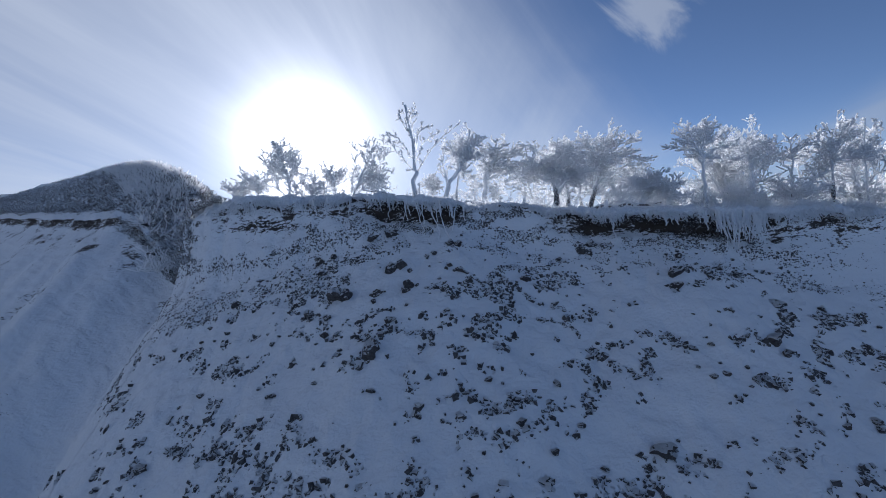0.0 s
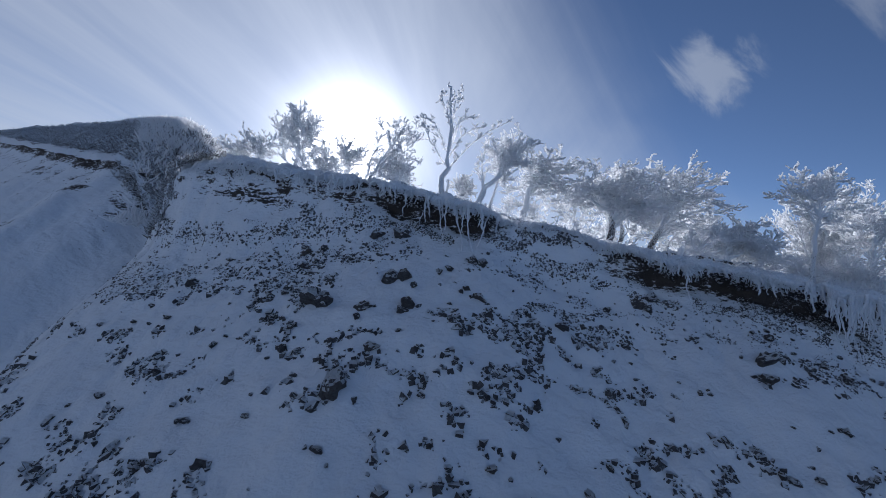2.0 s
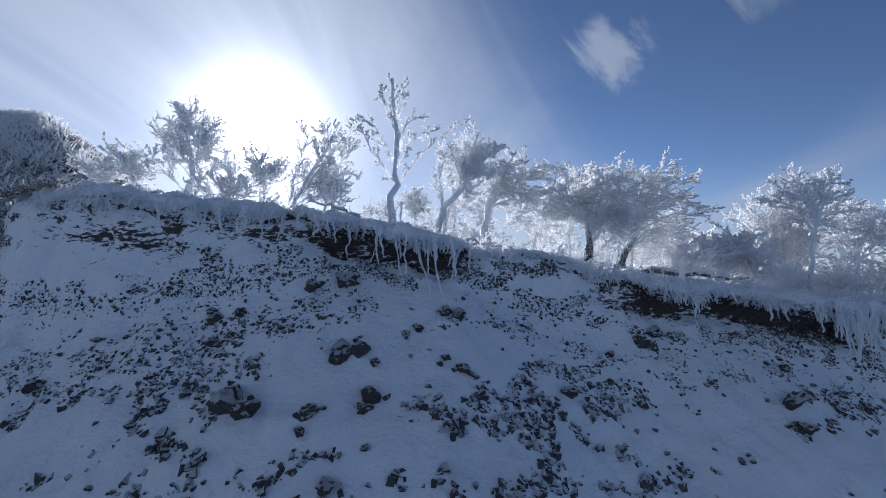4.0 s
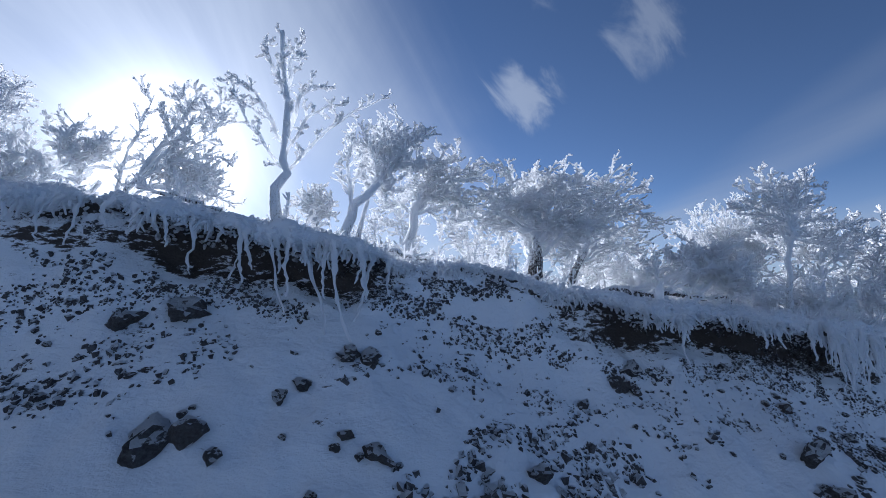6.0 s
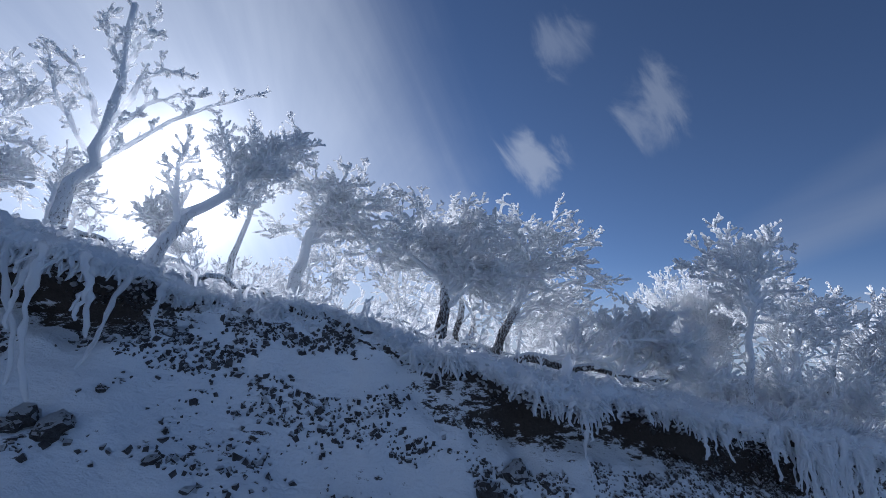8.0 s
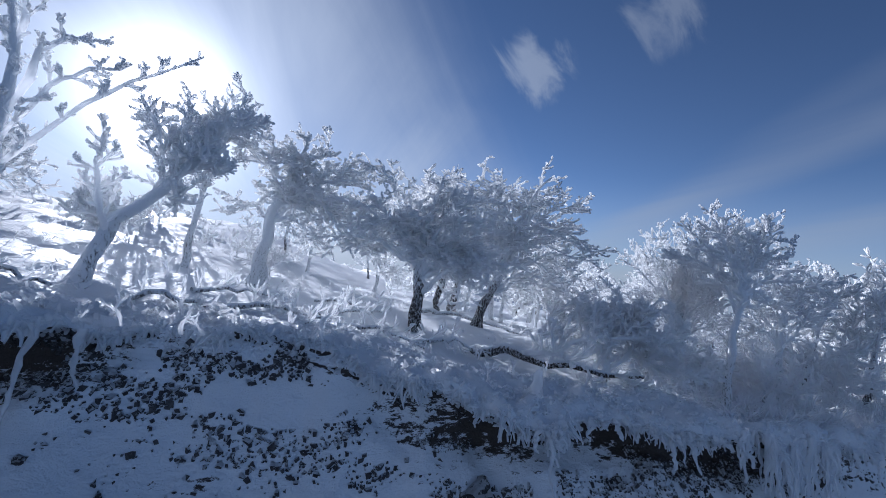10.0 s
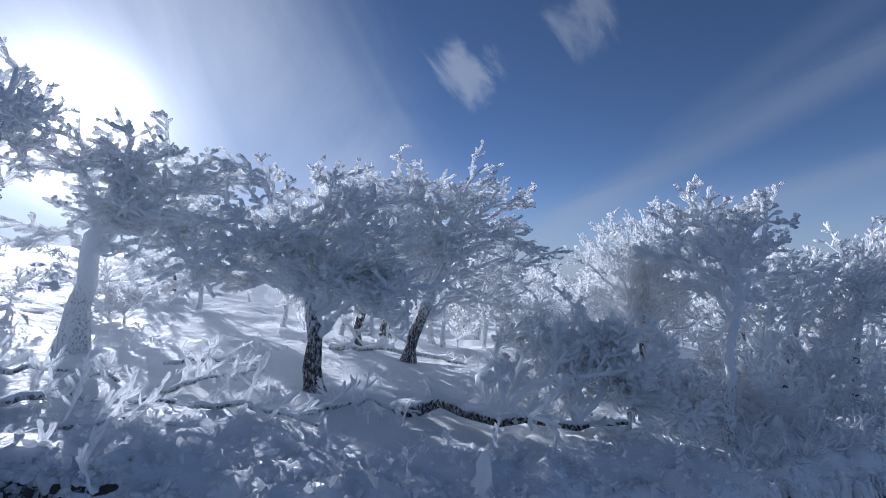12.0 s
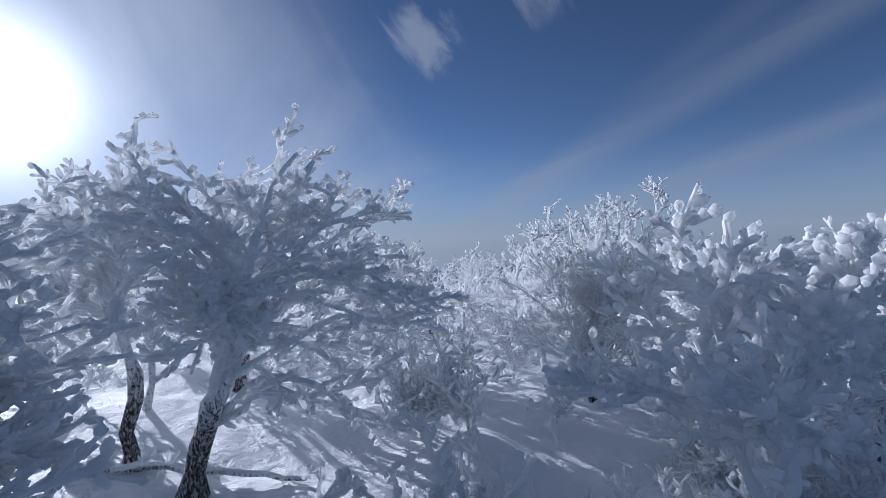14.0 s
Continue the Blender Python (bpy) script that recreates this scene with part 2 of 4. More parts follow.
def tubes(lines, radii, sides=5):
    """Tubes with closed tips along many polylines of one length: lines (N, n, 3), radii (N, n)."""
    lines, radii = np.asarray(lines, float), np.asarray(radii, float)
    count, n, _ = lines.shape
    way = np.gradient(lines, axis=1)
    way /= np.linalg.norm(way, axis=2, keepdims=True) + 1e-9
    mean = lines[:, -1] - lines[:, 0]
    mean /= np.linalg.norm(mean, axis=1, keepdims=True) + 1e-9
    ref = np.where(np.abs(mean[:, 2:]) < 0.8, [[0, 0, 1.0]], [[1.0, 0, 0]])
    a = np.cross(way, ref[:, None, :])
    a /= np.linalg.norm(a, axis=2, keepdims=True) + 1e-9
    b = np.cross(way, a)
    turn = np.linspace(0, 2 * np.pi, sides, endpoint=False)
    ring = lines[:, :, None] + radii[:, :, None, None] * (np.cos(turn)[:, None] * a[:, :, None] + np.sin(turn)[:, None] * b[:, :, None])
    tips = lines[:, -1] + way[:, -1] * radii[:, -1:] * 0.8
    verts = np.concatenate([ring.reshape(count, -1, 3), tips[:, None]], 1)
    i, j = np.meshgrid(np.arange(n - 1), np.arange(sides), indexing="ij")
    j2 = (j + 1) % sides
    quads = np.stack([i * sides + j, i * sides + j2, (i + 1) * sides + j2, (i + 1) * sides + j], -1).reshape(-1, 4)
    tris = np.concatenate([quads[:, [0, 1, 2]], quads[:, [0, 2, 3]]])
    last = (n - 1) * sides
    cap = np.stack([last + np.arange(sides), last + (np.arange(sides) + 1) % sides, np.full(sides, n * sides)], -1)
    one = np.concatenate([tris, cap])
    faces = (one[None] + (np.arange(count) * (n * sides + 1))[:, None, None]).reshape(-1, 3)
    return verts.reshape(-1, 3), faces


def joined(pieces):
    verts, faces, at = [], [], 0
    for v, f in pieces:
        verts.append(v), faces.append(f + at)
        at += len(v)
    return np.concatenate(verts), np.concatenate(faces)


# ---- ground ----
def curve(x, table):
    xs, ys = zip(*table)
    return 0.25 * np.interp(x - 0.7, xs, ys) + 0.5 * np.interp(x, xs, ys) + 0.25 * np.interp(x + 0.7, xs, ys)


def smooth(x, a, b):
    t = np.clip((x - a) / (b - a), 0, 1)
    return t * t * (3 - 2 * t)


def rough(x, y, z, scale, octaves=4):
    """Fractal noise on arrays, about -1 to 1."""
    pts = np.stack(np.broadcast_arrays(x, y, z), -1).reshape(-1, 3) * scale
    return np.array([noise.fractal(Vector(p), 0.9, 2.1, octaves) for p in pts]).reshape(np.broadcast(x, y, z).shape)


LIP_Z = [(-400, 30), (-90, 17), (-60, 12.5), (-40, 8.8), (-32, 7.5), (-27, 6.9), (-24, 5.6), (-22, 3.6), (-20, 1.6), (-18, 2.5), (-16, 3.7), (-14.5, 4.42), (-11.5, 4.87), (-9.2, 4.65), (-7.6, 4.45), (-5, 4.2), (-3.4, 4.03), (-1.9, 3.68), (-0.6, 3.38),
         (0.3, 3.14), (1.8, 2.96), (2.7, 2.86), (3.6, 2.7), (4.6, 2.48), (6, 2.26), (7.5, 2.08), (10.5, 1.75), (13.4, 1.5), (16, 1.3), (33, -1.3), (90, -10), (400, -40)]
LIP_Y = [(-400, 150), (-90, 72), (-60, 54), (-40, 41), (-32, 36.5), (-27, 34), (-24, 32.6), (-22, 31.8), (-20, 30.4), (-18, 27.4), (-16, 24.8), (-14.5, 23.6), (-12, 22.4), (-8, 21.6), (0, 21.45), (3, 21.9), (5, 21.5), (10, 21.4), (15, 21.5), (33, 24), (90, 30), (400, 60)]
FOOT_Z = [(-400, 24), (-90, 14), (-60, 11), (-40, 7.3), (-32, 6.0), (-27, 5.4), (-24, 3.9), (-22, 1.7), (-20, 0.2), (-18, 0.4), (-16, 0.7), (-14.5, 0.9), (-10.6, 0.8), (-7, 1.35), (-3.6, 2.1), (-1, 1.75), (0.4, 1.5), (3, 0.6), (4.5, 0.15), (8.5, 0.1), (11.5, -0.9), (16, -2.2), (33, -5), (90, -16), (400, -50)]
HOLLOW = [(-400, 0.2), (-30, 0.3), (-24, 0.5), (-22, 0.6), (-20, 0.4), (-18, 0.1), (-14, 0.1), (-11.5, 0.35), (-9.5, 0.5), (-8, 0.25), (-6, 0.35), (-4.2, 0.75), (-2, 1), (-0.4, 1), (0.5, 0.15), (3.6, 0.08), (5.0, 0.8), (6, 1), (9.4, 1), (11, 0.9), (13, 0.85), (15, 0.6), (18, 0.5), (22, 0.3), (30, 0.0), (400, 0)]
HILL = [(-400, 10), (-90, 13.5), (-60, 11.6), (-52, 10.5), (-46, 9.7), (-40, 8.2), (-34, 6.5), (-30, 5.3), (-26, 4.1), (-23, 3.1), (-20, 2.1), (-18, 1.3), (-16, 0.7), (-14, 0.2), (-10, 0), (400, 0)]


def plateau(x, y):
    """Height of the wooded shelf above the scree."""
    edge = curve(x, LIP_Z)
    back = np.maximum(y - curve(x, LIP_Y), 0)
    left = smooth(x, -16, -9) * (1 - smooth(x, -6, 12))
    lift = np.minimum((0.3 + 0.16 * (1 - smooth(x, -20, -14))) * back, curve(x, HILL)) + 0.08 * smooth(back, 0.2, 1.0) + 0.34 * smooth(back, 1.5, 6.5) + left * 0.05 * np.minimum(back, 40) * smooth(back, 5, 12) + smooth(x, -2, 12) * -0.012 * np.minimum(back, 60)
    lift = lift - 0.3 * (1 - smooth(x, -20, -12)) * np.clip(back - curve(x, HILL) / 0.46 - 1, 0, 40)
    far = np.hypot(x, y - 20)
    return edge + lift - 300 * smooth(far, 75, 1000) - 0.9 * edge * smooth(far, 120, 700)


def build_ground():
    inner = np.concatenate([np.arange(-36, -15, 0.35), np.arange(-15, 15.01, 0.14)])
    outer = np.array([0.4, 0.9, 1.6, 2.5, 3.6, 5, 7, 10, 14, 19, 26, 35, 47, 63, 85, 120, 180, 300, 600, 1200, 2200, 3400])
    xs = np.concatenate([-36 - outer[::-1], inner, 15 + outer])
    steps = []
    X = xs
    wob = rough(X, 0 * X, 0 * X, 0.45, 4)
    ly, lz, fz, hol = curve(X, LIP_Y), curve(X, LIP_Z), curve(X, FOOT_Z), np.clip(curve(X, HOLLOW) + 0.35 * rough(X, 0 * X + 7, 0 * X, 0.9, 4), 0.03, 1)
    # the open scree, from the far valley up to its head
    drop = np.concatenate([[3200, 1500, 700, 350, 180, 100, 60, 42, 32, 27], np.arange(24, 0.01, -0.16)])
    for d in drop:
        y = ly - d + 0.30 * wob * math.exp(-d / 1.5)
        z = fz - np.where(d < 14, 0.80 * d, 0.80 * 14 + 0.80 * 9 * (1 - np.exp(-(d - 14) / 9))) - 0.16 * np.maximum(d - 30, 0) * (d < 1e9) * np.minimum(1, 400 / max(d, 400))
        z = z + 0.8 * (1 - smooth(X, -21, -15)) * smooth(np.full_like(X, d), 0.3, 3.0) * rough(X, X * 0 + 0.35 * d, X * 0, 0.30, 5)
        steps.append((y, z, 0.25 + (0.05 + 0.30 * rough(X, X * 0 + 0.3 * d, X * 0 + 3, 0.35, 4)) * (1 - smooth(X, -22, -17)) + 0.04 + 0.10 * rough(X, X * 0 + d, X * 0, 0.3, 3) + 0.20 * smooth(-d + 0 * X, -3.2, -0.2)))
    HEAD_AT = len(drop)
    # head wall: from the foot, back into the hollow, out again below the turf, and over its edge
    open_wall = [(0.14, 0.15), (0.28, 0.3), (0.4, 0.45), (0.5, 0.58), (0.6, 0.7), (0.68, 0.8), (0.75, 0.88), (0.82, 0.94), (0.9, 0.98), (0.98, 1.0), (1.08, 1.0)]
    cave = [(0.22, 0.11), (0.42, 0.22), (0.58, 0.32), (0.85, 0.40), (1.1, 0.48), (1.15, 0.62), (1.0, 0.76), (0.5, 0.81), (0.05, 0.83), (-0.10, 0.89), (0.1, 1.0)]
    fine_open = [np.interp(np.linspace(0, 10, 34), np.arange(11), [p[c] for p in open_wall]) for c in (0, 1)]
    fine_cave = [np.interp(np.linspace(0, 10, 34), np.arange(11), [p[c] for p in cave]) for c in (0, 1)]
    for i in range(34):
        gap = lz - fz
        dy = fine_open[0][i] * (1 - hol) + fine_cave[0][i] * hol
        dz = fine_open[1][i] * (1 - hol) + fine_cave[1][i] * hol
        dark = smooth(np.full_like(X, i), 5, 15) * hol
        dark = np.maximum(dark, (0.40 + 0.5 * rough(X, 0 * X + i * 0.2, 0 * X, 0.5, 3)).clip(0, 0.8) * smooth(np.full_like(X, i), 4, 16) * (1 - smooth(X, -22, -15)))
        bare = (0.43 + 0.43 * dark) * smooth(np.full_like(X, i), 34, 22 + 2 * hol)
        bare = np.maximum(bare, (1 - smooth(X, -19, -14)) * (0.50 + 0.25 * smooth(np.full_like(X, i), 3, 12)) * smooth(np.full_like(X, i), 34, 26))
        bare = bare + 0.55 * rough(X, 0 * X + 0.35 * i, 0 * X + 8, 1.1, 3).clip(0, 0.8) * smooth(np.full_like(X, i), 14, 22) * (1 - smooth(np.full_like(X, i), 28, 33))
        steps.append((ly + dy + 0.30 * wob, fz + gap * dz, bare))
    # the shelf behind the edge
    start = 1.08 * (1 - hol) + 0.1 * hol + 0.30 * wob
    behind = np.concatenate([np.arange(0.12, 3, 0.14), np.arange(3, 18, 0.3), [19, 20.5, 22.5, 25, 28, 32, 37, 43, 50, 60, 75, 95, 130, 180, 260, 400, 700, 1200, 2000, 3200, 4200]])
    for d in behind:
        y = ly + start + d
        steps.append((y, plateau(X, y), (1 - smooth(X, -17, -13)) * (0.62 + 0.16 * rough(X, y, 0 * X, 0.25, 3).clip(-1, 1) if d < 45 else 0.3 + 0 * X)))
    Y, Z, B = (np.array([s[i] for s in steps]) for i in range(3))
    XX = np.broadcast_to(X, Y.shape)
    n = rough(XX, Y, Z, 0.55, 5)
    fine = rough(XX, Y, Z, 2.4, 3)
    near = np.exp(-np.maximum(np.hypot(XX, Y - 20) - 25, 0) / 60)
    Z = Z + near * (0.16 * n + 0.05 * fine * (B > 0.02) + 0.02 * fine) + (1 - near) * 2.5 * n * smooth(np.hypot(XX, Y), 40, 140)
    crest = np.exp(-(((np.arange(len(Y)) - HEAD_AT - 34) / 12.0) ** 2))[:, None] * near
    Z = Z + 0.15 * crest * rough(XX, Y, Z, 3.1, 3)
    Y = Y + 0.16 * crest * rough(XX + 9, Y, Z, 2.6, 3)
    Y = Y - 0.10 * near * rough(XX, Y, Z, 1.3, 3) * (B > 0.02)
    rows, cols = Y.shape
    verts = np.stack([XX, Y, Z], -1).reshape(-1, 3)
    i, j = np.meshgrid(np.arange(rows - 1), np.arange(cols - 1), indexing="ij")
    a = i * cols + j
    faces = np.stack([a, a + 1, a + cols + 1, a + cols], -1).reshape(-1, 4)
    me = mesh_from("ground", verts, faces)
    layer = me.attributes.new("bare", "FLOAT", "POINT")
    layer.data.foreach_set("value", B.astype(np.float32).ravel())
    global SHEET, HEAD
    SHEET, HEAD = np.stack([XX, Y, Z], -1), len(drop)
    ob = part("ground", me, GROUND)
    tagged(ob, "snow-covered scree slope with a wooded shelf above", "ground", kind="structure")
    return ob


ground = build_ground()


# ---- frosted trees ----
def bend_line(points, n):
    """A smooth polyline of n points through a few points."""
    p = np.asarray(points, float)
    t = np.linspace(0, 1, len(p))
    fine = np.linspace(0, 1, 4 * n)
    out = np.stack([np.interp(fine, t, p[:, c]) for c in range(3)], -1)
    for _ in range(n // 2 + 1):
        out[1:-1] = 0.25 * out[:-2] + 0.5 * out[1:-1] + 0.25 * out[2:]
    return out[np.linspace(0, 4 * n - 1, n).astype(int)]


def sprout(rng, lines, m, length, angle, lo=0.3, hi=1.0, n=4, flat=1.0, lift=0.0, wave=0.12, taper=0.4):
    """m side shoots on each parent line. flat below 1 keeps them level; lift bends them upwards."""
    count, k, _ = lines.shape
    t = lo + (hi - lo) * (np.arange(m)[None] + rng.random((count, m))) / m
    s = t * (k - 1)
    i = np.clip(s.astype(int), 0, k - 2)
    r = np.arange(count)[:, None]
    a, b = lines[r, i], lines[r, i + 1]
    base = a + (b - a) * (s - i)[..., None]
    way = b - a
    way /= np.linalg.norm(way, axis=-1, keepdims=True) + 1e-9
    side = rng.normal(size=way.shape)
    side[..., 2] *= flat
    side -= way * (side * way).sum(-1, keepdims=True)
    side /= np.linalg.norm(side, axis=-1, keepdims=True) + 1e-9
    open_ = np.radians(angle) * (0.7 + 0.6 * rng.random(t.shape))[..., None]
    out = way * np.cos(open_) + side * np.sin(open_)
    out[..., 2] = out[..., 2] * (0.45 + 0.55 * flat) + lift * 0.5
    out /= np.linalg.norm(out, axis=-1, keepdims=True) + 1e-9
    size = length * (0.55 + 0.8 * rng.random(t.shape)) * (1 - taper * (t - lo) / (hi - lo + 1e-9))
    u = np.linspace(0, 1, n)
    path = base[..., None, :] + out[..., None, :] * (u * 1.0)[:, None] * size[..., None, None]
    path[..., 2] += (lift * 0.35 * size)[..., None] * u**2
    path = path + np.cumsum(rng.normal(size=path.shape), -2) * (wave * size / n)[..., None, None] * (u > 0)[:, None]
    return path.reshape(count * m, n, 3)


def knobby(rng, count, n, thick, thin, rough_=0.35):
    u = np.linspace(0, 1, n)
    base = thick * (1 - u) + thin * u
    return base * (1 + rough_ * rng.normal(size=(count, n))).clip(0.45, 1.9)


STYLES = {
    # branches, twigs, shoots per parent; lengths; flatness; lift; thickness of the rime; where on its limb the growth begins; sides of the shoots
    "coral": dict(m=(9, 4, 2), size=(0.58, 0.28, 0.11), flat=0.9, lift=0.28, thick=(0.038, 0.029, 0.025), begin=0.10, sides=5),
    "pad": dict(m=(6, 4, 2), size=(0.82, 0.40, 0.12), flat=0.38, lift=0.10, thick=(0.034, 0.032, 0.034), begin=0.30, sides=4),
    "fine": dict(m=(6, 4, 3), size=(0.85, 0.44, 0.16), flat=0.85, lift=0.35, thick=(0.026, 0.022, 0.024), begin=0.30, sides=3),
    "bush": dict(m=(4, 3, 2), size=(0.66, 0.36, 0.13), flat=0.9, lift=0.30, thick=(0.034, 0.032, 0.034), begin=0.20, sides=4),
    "far": dict(m=(5, 3, 2), size=(0.90, 0.46, 0.18), flat=0.7, lift=0.25, thick=(0.034, 0.032, 0.036), begin=0.30, sides=3),
    "lumpy": dict(m=(6, 4, 3), size=(0.62, 0.30, 0.085), flat=0.60, lift=0.22, thick=(0.030, 0.028, 0.030), begin=0.30, sides=5),
    "low": dict(m=(3, 3, 2), size=(0.8, 0.46, 0.22), flat=0.85, lift=0.4, thick=(0.028, 0.026, 0.030), begin=0.25, sides=3),
    "wood": dict(m=(4, 3, 2), size=(1.0, 0.56, 0.26), flat=0.75, lift=0.3, thick=(0.034, 0.030, 0.036), begin=0.30, sides=3),
}


def frosted_tree(trunk, radius, lobes, style, seed, label, name="frosted_tree", limbs=8, extra=(), group="frosted trees on the shelf", ends=True, dark=True, category="tree", full=1.0):
    """A tree: trunk through a few points, limbs that reach into the lobes of its crown (centre, radii), and frosted twigs on them.
    extra: limbs of their own, each (start along the trunk, points)."""
    rng = np.random.default_rng(seed)
    st = STYLES[style]
    trunk = [tuple(p) for p in trunk]
    x0, y0, _ = trunk[0]
    origin = np.array([x0, y0, float(plateau(np.float64(x0), np.float64(y0)))])
    tree = new(name)
    tree.location = origin
    pts = np.array(trunk) - origin
    pts[0, 2] = -0.25
    stem = bend_line(pts, 12)
    stem[1:-1] += rng.normal(size=(10, 3)) * radius * 0.35
    u = np.linspace(0, 1, 12)
    girth = radius * ((1.1 - 0.62 * u) if style == "coral" else (1.2 - 0.9 * u)) * (1 + 0.10 * rng.normal(size=12))
    girth[:2] *= (1.5, 1.15)
    trunk_part = part("trunk", mesh_from("trunk", *tubes(stem[None], girth[None], 9)), BARK if dark else CRUSTED, tree, "dark trunk crusted with snow" if dark else "trunk coated white with rime")
    reach = []
    weights = np.array([l[1][0] * l[1][1] * l[1][2] for l in lobes]) ** 0.67 if lobes else np.array([])
    for c, (centre, radii) in enumerate(lobes):
        here = max(2, int(round(limbs * weights[c] / weights.sum())))
        for i in range(here):
            d = rng.normal(size=3)
            d[2] = abs(d[2]) * 0.9 - 0.25
            d /= np.linalg.norm(d)
            end = np.array(centre) - origin + d * np.array(radii) * (0.68 + 0.30 * rng.random())
            s = np.clip((0.16 if style == "fine" else 0.36) + 0.6 * rng.random(), 0, 0.98)
            a = stem[int(np.clip(s if end[2] > 0.6 * stem[-1, 2] else s * 0.75, 0, 1) * 11)]
            mid = a * 0.5 + end * 0.5 + np.array([0, 0, (0.20 if style == "pad" else 0.10) * np.linalg.norm(end - a)]) + rng.normal(size=3) * 0.10
            line = bend_line([a, mid, end], 10)
            line[1:-1] += rng.normal(size=(8, 3)) * 0.035
            reach.append((line, radius * 0.42))
    for s, points in extra:
        line = bend_line([stem[int(s * 11)], *[np.array(p) - origin for p in points]], 10)
        line[1:-1] += rng.normal(size=(8, 3)) * 0.03
        reach.append((line, radius * 0.5))
    m, size, flat, lift, thick = st["m"], [full * v for v in st["size"]], st["flat"], st["lift"], st["thick"]
    far = style in ("wood", "low")
    bearers = [(trunk_part, bend_line(stem[6:], 10), girth[-1] * np.ones(10))]
    for line, r in reach:
        g = r * (1 - 0.62 * np.linspace(0, 1, 10)) * (1 + 0.2 * rng.normal(size=10)).clip(0.6, 1.5)
        bearers.append((part("limb", mesh_from("limb", *tubes(line[None], g[None], 6)), RIME if style in ("coral", "bush", "low", "wood", "far") else CRUSTED, tree), line, g))
    for bearer, line, g in bearers:
        b = sprout(rng, line[None], m[0], size[0], 52, st["begin"], 1.0, 4 if far else 6, flat, lift)
        t = sprout(rng, b, m[1], size[1], 50, 0.2, 1.0, 3 if far else 4, flat, lift)
        s = sprout(rng, np.concatenate([t, b[:, -t.shape[1]:]]) if ends else t, m[2], size[2], 52, 0.15, 1.0, 3, max(flat, 0.6), lift)
        k = sprout(rng, line[None], 4 if far else 10, 0.11 + 0.9 * size[2], 60, 0.05, 1.0, 3, 0.9, lift)
        s = np.concatenate([s, k])
        pieces = [tubes(line[None, 2:], 0.9 * g[None, 2:], 6), tubes(b, knobby(rng, len(b), b.shape[1], thick[0], thick[0] * 0.7, 0.2), 4),
                  tubes(t, knobby(rng, len(t), t.shape[1], thick[1], thick[1] * 0.8, 0.25), 3),
                  tubes(s, knobby(rng, len(s), 3, thick[2], thick[2], 0.22) * (0.75, 1.15, 0.7), st["sides"])]
        part("spray", mesh_from("spray", *joined(pieces)), RIME, bearer, "spray of twigs coated in white rime")
    tagged(tree, label, category, group)
    return tree


def on_shelf(x, y, up=0.0):
    return (x, y, float(plateau(np.float64(x), np.float64(y))) + up)


# the bare tree at the edge, with its tall leader and a long side branch
frosted_tree([(-2.45, 23.5, 3.9), (-2.35, 23.7, 4.9), (-2.25, 23.9, 5.8), (-2.3, 24.0, 7.3), (-2.42, 24.1, 8.95)], 0.115, [], "coral", 3,
             "bare tree with tall leader, thickly frosted, beside the drop", dark=False, full=0.62, extra=[
                 (0.36, [(-1.5, 24.0, 6.3), (-0.6, 24.2, 7.1), (0.38, 24.4, 7.85)]),
                 (0.40, [(-2.9, 23.9, 6.2), (-3.3, 23.9, 6.8), (-3.45, 23.9, 7.5)]),
                 (0.50, [(-1.8, 24.1, 6.8), (-1.3, 24.2, 7.2), (-0.9, 24.3, 7.3)]),
                 (0.56, [(-2.8, 23.9, 7.0), (-3.1, 23.9, 7.3), (-3.6, 24.0, 7.5)]),
                 (0.62, [(-1.95, 24.1, 7.4), (-1.6, 24.2, 7.7), (-1.25, 24.3, 7.75)]),
                 (0.74, [(-2.6, 24.0, 7.9), (-2.75, 24.0, 8.2), (-2.8, 24.0, 8.55)]),
                 (0.78, [(-2.2, 24.1, 8.15), (-2.05, 24.1, 8.4), (-1.95, 24.1, 8.75)])])
# leaning many-stemmed tree beside it
frosted_tree([(-5.9, 24.3, 4.2), (-5.5, 24.4, 5.0), (-5.0, 24.5, 6.0), (-4.3, 24.7, 7.4)], 0.07, [], "coral", 5,
             "slender leaning tree with many frosted stems", dark=False, full=1.15, extra=[
                 (0.1, [(-5.7, 24.3, 5.2), (-5.5, 24.3, 6.1), (-5.2, 24.4, 7.1)]), (0.3, [(-4.9, 24.5, 5.8), (-4.3, 24.6, 6.4), (-3.6, 24.8, 6.8)]), (0.2, [(-5.0, 24.4, 5.4), (-4.4, 24.5, 5.7), (-3.7, 24.6, 5.8)]),
                 (0.1, [(-5.2, 24.3, 4.9), (-4.7, 24.4, 5.0), (-4.1, 24.5, 5.1)]), (0.5, [(-4.7, 24.6, 6.5), (-4.5, 24.6, 6.9), (-4.8, 24.7, 7.3)]), (0.55, [(-4.4, 24.6, 6.6), (-4.0, 24.7, 7.0), (-3.7, 24.8, 7.4)]),
                 (0.35, [(-4.8, 24.6, 5.7), (-4.2, 24.4, 6.0), (-4.0, 24.4, 6.3)])])
